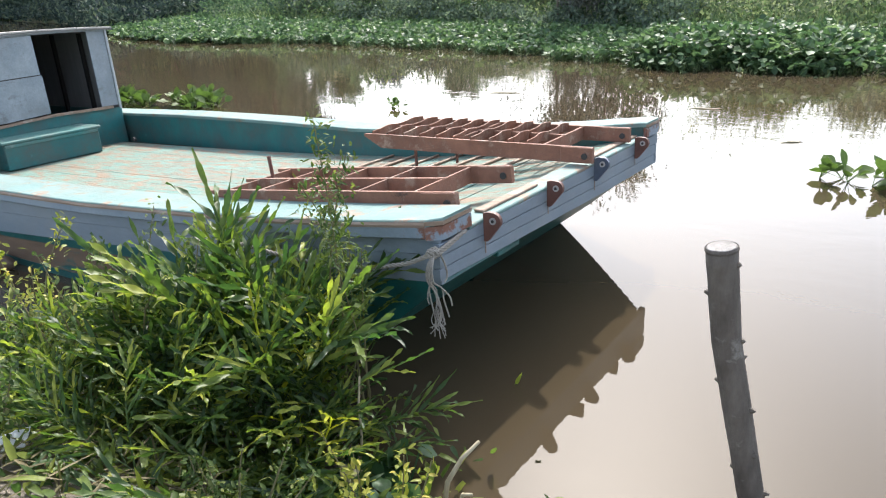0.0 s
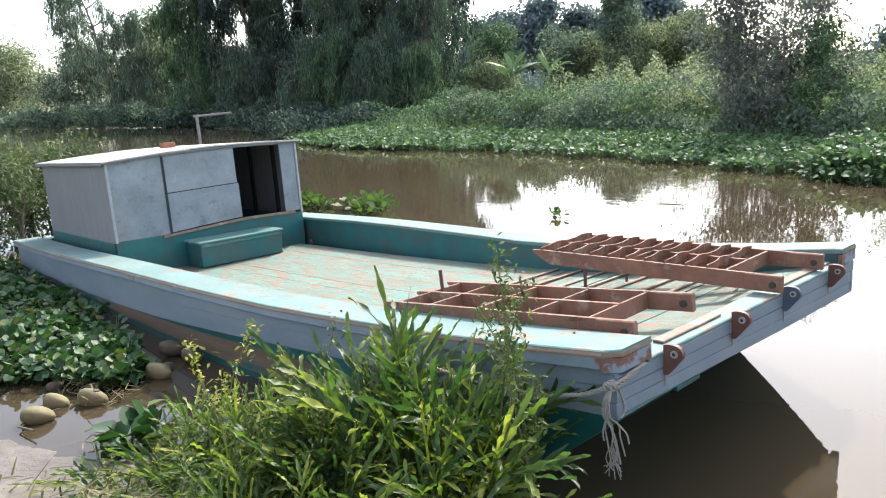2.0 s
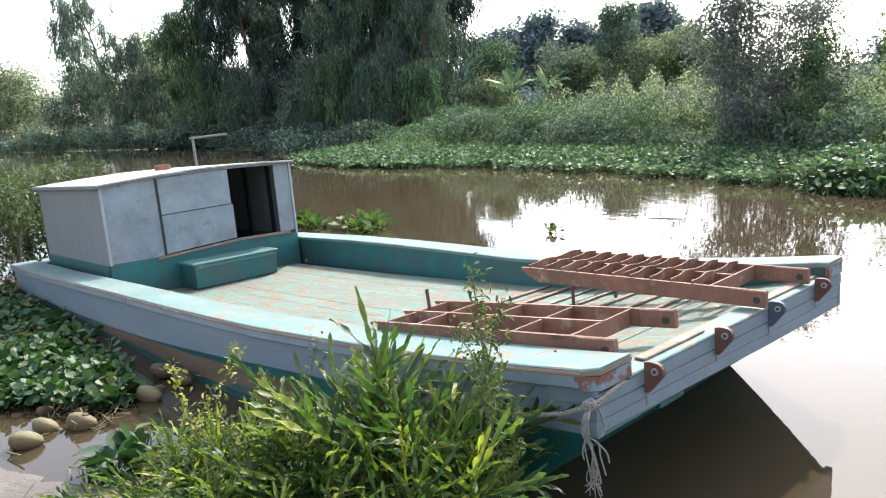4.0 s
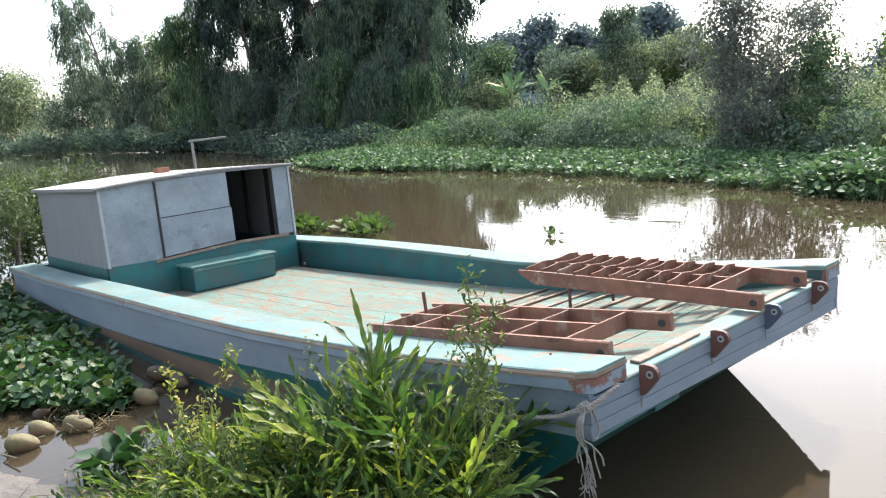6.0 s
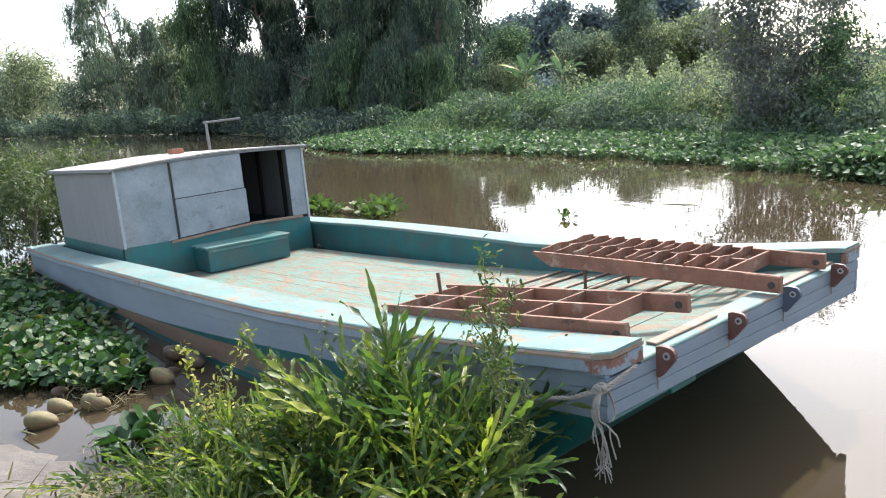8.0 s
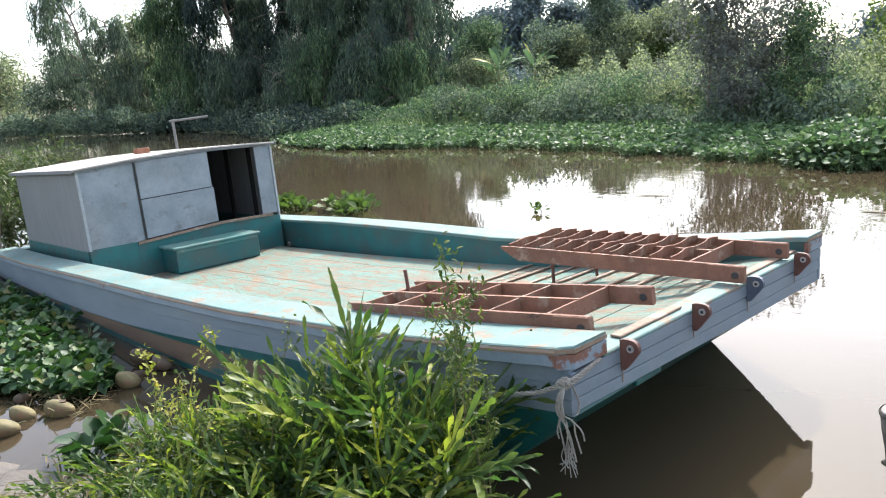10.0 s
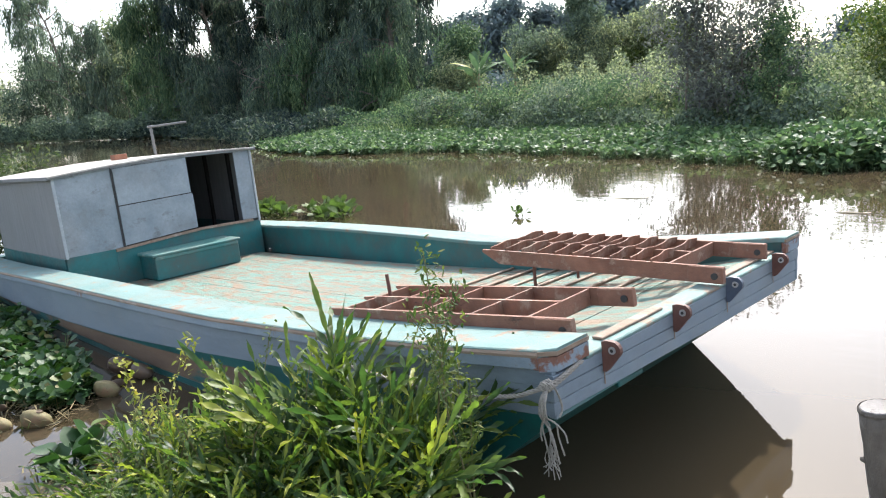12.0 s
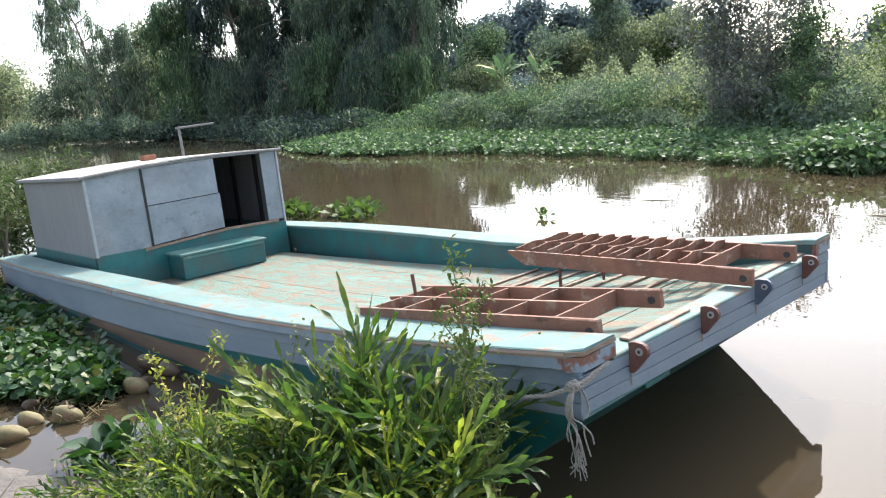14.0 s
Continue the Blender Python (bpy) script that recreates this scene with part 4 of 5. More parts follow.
spots = [(-0.84, -0.58, 1.22, 5), (-0.66, -0.48, 1.08, 6), (-0.5, -0.42, 1.0, 7), (-0.34, -0.44, 0.8, 6), (-1.05, -0.62, 1.0, 7), (-0.52, -0.66, 0.94, 7), (-0.2, -0.54, 0.55, 7), (-1.4, -0.9, 0.82, 7),
         (-0.3, -0.7, 0.72, 7), (-1.75, -1.0, 0.72, 7), (-0.62, -0.92, 0.85, 7), (-0.98, -1.0, 0.78, 7), (-2.05, -1.05, 0.70, 7), (-0.08, -0.8, 0.42, 7), (-0.32, -1.0, 0.62, 7), (-0.72, -1.28, 0.6, 7),
         (-1.3, -1.35, 0.62, 7), (-1.75, -1.3, 0.58, 7), (0.0, -1.0, 0.36, 6), (-0.05, -1.3, 0.42, 6), (-0.45, -1.42, 0.45, 6), (-1.0, -1.62, 0.42, 6), (-1.45, -0.7, 0.68, 6),
         (-1.85, -0.85, 0.55, 6), (-2.0, -1.1, 0.6, 6), (-2.0, -1.35, 0.55, 6), (-2.1, -1.0, 0.55, 5), (-0.6, -0.36, 1.05, 5), (-0.55, -0.36, 0.95, 5), (-0.85, -0.8, 0.88, 6), (-0.06, -0.68, 0.4, 6), (-0.3, -0.5, 0.7, 6), (-1.2, -0.7, 0.92, 7), (-1.55, -1.1, 0.7, 6), (-2.05, -1.15, 0.5, 7), (-1.95, -1.22, 0.56, 8), (-1.6, -1.3, 0.55, 7), (-1.15, -1.25, 0.6, 7), (-0.9, -0.5, 1.08, 5), (-0.62, -0.42, 1.16, 6), (-0.45, -0.5, 1.05, 5), (-1.7, -0.9, 0.7, 7), (-1.3, -0.8, 0.85, 7), (-0.7, -1.05, 0.75, 7), (-0.4, -0.85, 0.8, 6)]
for k, (x, y, h, c) in enumerate(spots):
    fern(x, y, h, c, FERN_LABELS[1 if h > 0.85 else 2 if h < 0.55 else 0])
fern(-0.22, -0.78, 0.90, 3, "young fern with upright yellow-green fronds beside the barge", 3)
tall = thing("fern", "tall sunlit fern with a fan of upright leaves", "fern", pose(-0.98, -0.66, float(ground_z(-0.98, -0.66))), group="ferns on the near bank")
for k, (rx, ry) in enumerate(((-4, -6), (3, 5), (8, -2), (-9, 3))):
    o = new("frond", FRONDS[(5 * k + 2) % 12])
    o.parent = tall
    o.matrix_basis = pose(0, 0, 0, rx, ry, 0) @ pose(0, 0, 0, 0, 0, 40 + 75 * k) @ Matrix.Diagonal((1.12, 1.12, 1.22 - 0.06 * k, 1))


# ---- small-leaved shrubs ----


def shrub(name, label, x, y, height, stems, leaves, leaf, mat, spread=0.25, seed=0, droop=0.15, z=None, width=0.42, low=0.22):
    rng = np.random.default_rng(seed)
    z = float(ground_z(x, y)) if z is None else z
    s = thing(name, label, "shrub", pose(x, y, z))
    for k in range(stems):
        a = rng.uniform(0, 6.28)
        tip = np.array([spread * height * math.cos(a) * rng.uniform(0.3, 1), spread * height * math.sin(a) * rng.uniform(0.3, 1), height * rng.uniform(0.75, 1.0)])
        t = np.linspace(0, 1, 7)[:, None]
        bend = rng.normal(0, 0.05 * height, 3)
        line = tip * t + bend * np.sin(t * 3.1)
        part("stem", tube([tuple(p) for p in line], [0.007 * (1 - 0.7 * q) for q in t[:, 0]], 5), M_STEM, s)
        n = leaves // stems
        u = rng.uniform(low, 1.0, n)
        pos = np.stack([np.interp(u, t[:, 0], line[:, q]) for q in range(3)], 1) + rng.normal(0, 0.045 * height**0.5, (n, 3)) * (1.1 - 0.6 * u)[:, None]
        way = rng.normal(0, 1, (n, 3)) + np.array([0, 0, 0.5])
        v, q = ribbons(pos, way, leaf * rng.uniform(0.6, 1.3, n), leaf * width * rng.uniform(0.8, 1.2, n), droop, OVAL, 0.25, 0, rng.uniform(-0.8, 0.8, n))
        o = np_mesh("foliage", v, q, mat)
        o.parent = s
    return s


shrub("bank_shrub", "yellowing small-leaved shrub growing out of the ferns", 0.42, -1.02, 0.52, 6, 420, 0.036, M_SHRUB_YELLOW, 0.5, 1)
shrub("bank_shrub", "small-leaved green shrub among the ferns", -1.32, -1.0, 0.8, 6, 620, 0.036, M_SHRUB, 0.45, 2)
shrub("bank_shrub", "small-leaved green shrub among the ferns", -1.75, -1.1, 0.6, 5, 360, 0.034, M_SHRUB, 0.45, 3)
shrub("bank_shrub", "slender shrub with a yellow flowering tip", -1.93, -0.95, 1.02, 3, 360, 0.036, M_SHRUB_YELLOW, 0.22, 4)
shrub("bank_shrub", "small-leaved green shrub among the ferns", -1.1, -0.85, 1.12, 6, 700, 0.032, M_SHRUB, 0.4, 6)
shrub("bank_shrub", "low grey-green shrub over the mud", -0.95, -1.75, 0.4, 7, 520, 0.032, M_SHRUB, 0.8, 7)
shrub("bank_shrub", "low grey-green shrub over the mud", 0.1, -1.35, 0.34, 6, 420, 0.03, M_SHRUB, 0.8, 8)
shrub("climbing_sprig", "slender leafy sprig rising in front of the barge", -0.42, -0.30, 1.66, 3, 620, 0.036, M_SHRUB, 0.10, 9, width=0.34, low=0.62)
shrub("climbing_sprig", "slender leafy sprig with feathery yellow-green leaves", -0.27, -0.29, 1.28, 3, 360, 0.034, M_SHRUB, 0.14, 10, width=0.34, low=0.6)

# ---- dry reeds, litter and fallen things on the near bank ----


def litter(name, label, cx, cy, rx, ry, n, ln, wd, mat, seed, flat=0.35):
    rng = np.random.default_rng(seed)
    x, y = cx + rng.normal(0, rx, n), cy + rng.normal(0, ry, n)
    z = np.maximum(ground_z(x, y), 0) + rng.uniform(0.0, 0.10, n)
    way = np.stack([rng.normal(0, 1, n), rng.normal(0, 1, n), rng.normal(0, flat, n)], 1)
    v, q = ribbons(np.stack([x, y, z], 1), way, ln * rng.uniform(0.4, 1.4, n), wd, rng.uniform(0.0, 0.2, n), BLADE, 0.3)
    tagged(np_mesh(name, v, q, mat), label, "litter", kind="stuff")


litter("dry_litter", "tangle of dry twigs and dead leaves", -1.3, -1.5, 0.75, 0.28, 900, 0.16, 0.012, M_DRYLEAF, 21)
litter("dry_litter", "dead floating stems along the waterline", -4.35, -0.98, 0.28, 0.14, 190, 0.15, 0.010, M_DRYLEAF, 22, 0.15)
litter("bank_leaves", "dark small ground leaves under the ferns", -0.7, -1.05, 0.8, 0.32, 2600, 0.10, 0.03, M_FERN, 23, 0.8)


def reed(x, y, z, pts, r, label):
    o = smooth(part("dry_reed", tube(pts, [r, r * 1.05, r * 0.9, r * 0.7], 9), M_DRY))
    o.matrix_world = pose(x, y, z)
    tagged(o, label, "reed stalk")


reed(0.38, -0.60, 0.02, [(0, 0, -0.15), (0.02, 0.03, 0.1), (0.06, 0.08, 0.20), (0.11, 0.14, 0.27)], 0.011, "broken pale dry reed stalk leaning over the water")
reed(0.47, -0.64, 0.02, [(0, 0, -0.1), (0.03, 0.0, 0.05), (0.06, -0.01, 0.15), (0.10, 0.0, 0.16)], 0.009, "short broken dry reed stalk at the water")
reed(-0.05, -0.62, 0.05, [(0, 0, -0.1), (0.01, 0.02, 0.15), (0.0, 0.03, 0.3), (0.02, 0.03, 0.45)], 0.006, "upright pale dry stalk among the ferns")

scrap = part("plastic_scrap", box((-0.09, -0.045, 0.0), (0.09, 0.045, 0.006), 0.002, pose(0, 0, 0)), M_PLASTIC)
scrap.matrix_world = pose(-0.98, -1.62, float(ground_z(-0.98, -1.62)) + 0.07, 28, -12, 35)
tagged(scrap, "white plastic scrap lying in the weeds", "litter")


def coconut(x, y, size, rx, rz, brown=False, hole=False, z=0.02, label="yellow-green coconut floating at the bank"):
    c = thing("coconut", label, "coconut", pose(x, y, z, rx, 12, rz), group="coconuts at the bank")
    size *= 0.82
    rings = []
    for t in np.linspace(0, 1, 11):
        a = math.pi * t
        r = size * 0.5 * (math.sin(a) ** 0.8) * (0.80 + 0.14 * math.cos(a)) + 0.001
        px_ = -size * 0.62 * math.cos(a)
        rings.append([(px_, r * math.cos(b) * (1 + 0.09 * math.cos(3 * b)), r * math.sin(b) * (0.93 + 0.09 * math.cos(3 * b))) for b in [2 * math.pi * k / 14 for k in range(14)]])
    smooth(part("husk", loft(rings), M_COCO_BROWN if brown else M_COCO, c))
    if hole:
        part("cut_hole", tube([(0.02, 0, size * 0.30), (0.02, 0, size * 0.380), (0.02, 0, size * 0.37)], [size * 0.15, size * 0.13, size * 0.10], 12), M_HOLE, c, "round hole cut in the husk")
    else:
        part("cap", tube([(size * 0.57, 0, 0), (size * 0.64, 0, 0)], [size * 0.12, size * 0.05], 8), M_COCO_BROWN, c)
    return c


coconut(-3.94, -1.12, 0.225, 0, 40, hole=True, z=0.045, label="pale coconut with a hole cut in it")
coconut(-4.12, -1.33, 0.20, 0, 35, z=0.03, label="tan coconut floating at the bank")
coconut(-3.91, -1.51, 0.225, 20, 60, z=0.045)
coconut(-4.5, -1.24, 0.13, 0, 100, brown=True, label="brown coconut piece among floating stems")
coconut(-4.22, -1.04, 0.12, 0, 80, brown=True, label="brown coconut piece among floating stems")
coconut(-4.49, -0.27, 0.225, 0, 60, brown=True, z=0.07, label="brown coconut against the hull")
coconut(-4.18, -0.22, 0.205, 0, 20, brown=True, z=0.06, label="brown coconut against the hull")
coconut(-4.22, -0.43, 0.19, 0, 120, brown=True, z=-0.01, label="brown coconut half sunk beside the hull")
coconut(-4.06, -0.56, 0.22, 10, 30, z=0.05)
coconut(-2.5, -1.22, 0.20, 0, 65, z=0.06, label="yellow-green coconut under the ferns")
cup = part("plastic_wrapper", tube([(0, 0, 0), (0.03, 0.01, 0.05), (0.06, 0.0, 0.09)], [0.04, 0.045, 0.03], 9), M_BLUE)
cup.matrix_world = pose(-4.2, -0.06, 0.06, 0, 40, 20)
tagged(cup, "blue and white plastic wrapper beside the hull", "litter")
cup2 = part("plastic_wrapper", tube([(0, 0, 0), (0.03, 0.01, 0.03), (0.06, 0.0, 0.04)], [0.03, 0.035, 0.02], 9), M_BLUE)
cup2.matrix_world = pose(-5.15, -0.78, 0.12, 0, 40, 80)
tagged(cup2, "small blue plastic wrapper caught in floating weeds", "litter")
twig = part("twig", tube([(0, 0, 0.03), (-0.05, -0.18, 0.02), (0.1, -0.3, 0.03), (0.3, -0.25, 0.05)], 0.008, 6), M_STEM)
twig.matrix_world = pose(-3.95, -1.35, 0.0)
tagged(twig, "thin bent twig lying in shallow water", "twig")

# ---- mooring post ----
post = thing("mooring_post", "weathered grey tree-trunk post with a cut top, leaning", "post", pose(-0.010, -0.008, 0))
P0, P1, P2, P3 = (Vector((1.352, -0.361, 1.280)), Vector((1.392, -0.341, 0.960)), Vector((1.502, -0.311, 0.470)), Vector((1.607, -0.283, 0.005)))
line = []
for k in range(19):
    t = k / 18 * 3
    a, b = ((P0, P1), (P1, P2), (P2, P3))[min(int(t), 2)]
    line.append(a.lerp(b, t - min(int(t), 2)))
line.append(P3 + (P3 - P2) * 0.9)
prng = random.Random(3)
rings = []
for k, p in enumerate(line):
    r = 0.049 - 0.0003 * k
    d = (line[min(k + 1, len(line) - 1)] - line[max(k - 1, 0)]).normalized()
    s = d.cross(Vector((1, 0.3, 0))).normalized()
    t = s.cross(d)
    rings.append([p + r * (1 + 0.05 * noise.noise(Vector((q * 0.9, k * 0.7, 0)))) * (math.cos(6.2832 * q / 16) * s + math.sin(6.2832 * q / 16) * t) for q in range(16)])
smooth(part("trunk", loft(rings), M_POST, post))
up0 = (P0 - P1).normalized()
part("cut_top", tube([P0 + up0 * 0.0005, P0 + up0 * 0.004], [0.0465, 0.044], 16), M_CUT, post, "pale cracked end grain")
part("bark_rim", tube([P0 - up0 * 0.012, P0 - up0 * 0.004, P0 + up0 * 0.003], [0.050, 0.0525, 0.049], 16, False), M_POST, post)
for k, (i, a) in enumerate(((1, 0.2), (3, 3.4), (6, 0.4), (8, 2.9), (9, 0.1), (11, 5.8), (12, 3.0), (13, 0.3), (4, 1.4), (10, 1.8), (7, 1.2), (14, 1.5))):
    c = line[i]
    o = Vector((math.cos(a), math.sin(a) * 0.7 - 0.2, 0.1)).normalized()
    part("knot_stub", tube([c + o * 0.036, c + o * 0.052, c + o * prng.uniform(0.055, 0.064)], [0.014, 0.009, 0.004], 7), M_POST, post)

# ---- floating water hyacinth ----


def hyacinth(name, label, pos, leaf, stalk, per, mat, seed, kind="stuff", size_var=(0.7, 1.25)):
    """Rosettes of round leaves on stalks, at the given places on the water."""
    rng = np.random.default_rng(seed)
    pos = np.asarray(pos, float)
    n = len(pos)
    c = np.repeat(pos, per, axis=0)
    m = n * per
    a, tilt = rng.uniform(0, 6.283, m), rng.uniform(0.25, 0.95, m)
    way = np.stack([np.cos(a) * np.sin(tilt), np.sin(a) * np.sin(tilt), np.cos(tilt)], 1)
    ln = np.repeat(rng.uniform(0.7, 1.2, n), per) * stalk * rng.uniform(0.6, 1.2, m)
    top = c + way * ln[:, None]
    sv = ribbons(c, way, ln, 0.12 * leaf, 0.02, (1, 0.7), 0)
    out = unit(way * np.array([1, 1, 0.35]) + rng.normal(0, 0.35, (m, 3)))
    sz = leaf * rng.uniform(*size_var, m)
    lv = ribbons(top - out * 0.1 * sz[:, None], out, sz, sz * rng.uniform(0.85, 1.1, m), rng.uniform(-0.15, 0.35, m), OVAL, 0.18, 0, rng.uniform(-0.7, 0.7, m))
    v, q = gather(sv, lv)
    return tagged(np_mesh(name, v, q, mat), label, "water hyacinth", kind=kind)


hr = np.random.default_rng(31)
pts = []
while len(pts) < 1150:
    x = hr.uniform(-11.5, -4.1)
    edge = np.interp(x, [-11.5, -8, -6.5, -5.4, -4.9, -4.3, -4.0], [-0.45, -0.36, -0.36, -0.40, -0.5, -0.65, -0.85])
    low = np.interp(x, [-11.5, -6.0, -5.2, -4.7, -4.2], [-3.0, -2.3, -1.8, -1.3, -0.95])
    y = hr.uniform(low, edge)
    pts.append((x, y, max(float(ground_z(x, y)), 0.0)))
hyacinth("water_hyacinth_patch", "dense green water hyacinth crowding the hull", pts, 0.080, 0.14, 7, M_HYAC, 32)
pts = [(-2.95 + hr.normal(0, 0.12), -1.28 + hr.normal(0, 0.12), 0.02) for _ in range(7)]
hyacinth("water_hyacinth_patch", "water hyacinth with broad leaves at the mud edge", pts, 0.15, 0.14, 5, M_HYAC, 33)
pts = [(0.14 + hr.normal(0, 0.09), -0.66 + hr.normal(0, 0.08), 0.03) for _ in range(9)]
hyacinth("water_hyacinth_patch", "broad heart-shaped water leaves under the ferns", pts, 0.095, 0.13, 5, M_HYAC, 34)


def raft(label, x, y, n, s, seed, leaf=0.16):
    """A few rosettes drifting together; every leaf runs from its stalk into a round blade."""
    rg = np.random.default_rng(seed)
    r = thing("floating_hyacinth", label, "water hyacinth", pose(x, y, 0))
    for k in range(n):
        c = np.array([rg.normal(0, s), rg.normal(0, s * 0.6), 0.0])
        for _ in range(6):
            a, tilt = rg.uniform(0, 6.283), rg.uniform(0.2, 1.15)
            ln = leaf * rg.uniform(2.0, 3.4)
            v, q = ribbons([c], [(math.cos(a) * math.sin(tilt), math.sin(a) * math.sin(tilt), math.cos(tilt))], ln, leaf * rg.uniform(0.8, 1.1), rg.uniform(0.05, 0.4),
                           (0.1, 0.09, 0.09, 0.1, 0.75, 1.0, 0.9, 0.1), 0.2, 0, rg.uniform(-0.9, 0.9, 1))
            o = np_mesh("leaf", v, q, M_HYAC_RAFT)
            o.parent = r


raft("small raft of water hyacinth drifting on the river", -10.9, 5.25, 24, 0.34, 41, 0.13)
raft("small raft of water hyacinth drifting on the river", -9.5, 5.75, 26, 0.34, 42, 0.13)
raft("single water hyacinth drifting on the river", -5.85, 6.95, 3, 0.12, 43, 0.075)
raft("water hyacinth floating alone on bright water", 1.42, 5.6, 14, 0.22, 44, 0.125)
for k, (x, y, r) in enumerate(((-4.96, 8.98, 20), (-1.3, 8.8, 5), (0.3, 7.0, 35))):
    o = part("floating_stick", tube([(-0.35, 0, 0.0), (-0.1, 0.03, 0.012), (0.2, 0.0, 0.01), (0.4, 0.06, 0.03)], [0.012, 0.016, 0.014, 0.006], 7), M_DRY)
    o.matrix_world = pose(x, y, 0.0, 0, 0, r) @ Matrix.Diagonal((0.8 - 0.2 * k, 0.8, 0.6, 1))
    tagged(o, "thin pale stick floating on the river", "stick")

# mats along the far bank
FRONT_X = [-80, -59, -45, -35, -30, -27, -22, -16.6, -10.3, -6.4, -3.8, -2.9, 0.6, 6, 14, 30]
FRONT_Y = [24, 25.3, 22.6, 18.6, 16.8, 15.5, 14.6, 15.7, 15.2, 14.2, 13.1, 12.8, 13.3, 13.4, 14, 16]


def front(x):
    return np.interp(x, FRONT_X, FRONT_Y)


def mat_points(rg, n, x0, x1, b0, b1, power=1.0):
    x = rg.uniform(x0, x1, n)
    b = b0 + (b1 - b0) * rg.uniform(0, 1, n) ** power
    y = front(x) + b + 0.25 * np.sin(x * 2.3) + 0.2 * np.sin(x * 5.1)
    return np.stack([x, y, np.maximum(ground_z(x, y), 0.0)], 1)


hr = np.random.default_rng(51)
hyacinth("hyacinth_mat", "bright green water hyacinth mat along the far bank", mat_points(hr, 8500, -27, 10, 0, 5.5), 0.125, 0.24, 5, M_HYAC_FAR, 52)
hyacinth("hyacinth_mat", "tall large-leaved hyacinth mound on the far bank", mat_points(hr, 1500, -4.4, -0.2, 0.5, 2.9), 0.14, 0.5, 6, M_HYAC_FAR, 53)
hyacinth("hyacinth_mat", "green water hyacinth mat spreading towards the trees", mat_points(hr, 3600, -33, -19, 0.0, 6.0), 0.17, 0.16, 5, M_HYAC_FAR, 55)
rg = np.random.default_rng(54)
p = mat_points(rg, 9000, -26, 10, -0.15, 3.5)
v, q = ribbons(p, rg.normal(0, 1, (len(p), 3)) + [0, 0, 0.9], rg.uniform(0.08, 0.22, len(p)), 0.05, 0.3, DIAMOND, 0, 0, rg.uniform(-1, 1, len(p)))
tagged(np_mesh("creeping_weed", v, q, M_GRASS), "creeping yellow-green weed over the hyacinth mat", "weed", kind="stuff")

# ---- trees and bushes ----


def limb_line(rg, start, way, length, n=6, wander=0.18, lift=0.0):
    p, d, out = np.array(start, float), unit(np.array(way, float)), []
    for _ in range(n):
        out.append(p.copy())
        d = unit(d + rg.normal(0, wander, 3) + np.array([0, 0, lift]))
        p = p + d * length / (n - 1)
    return np.array(out)


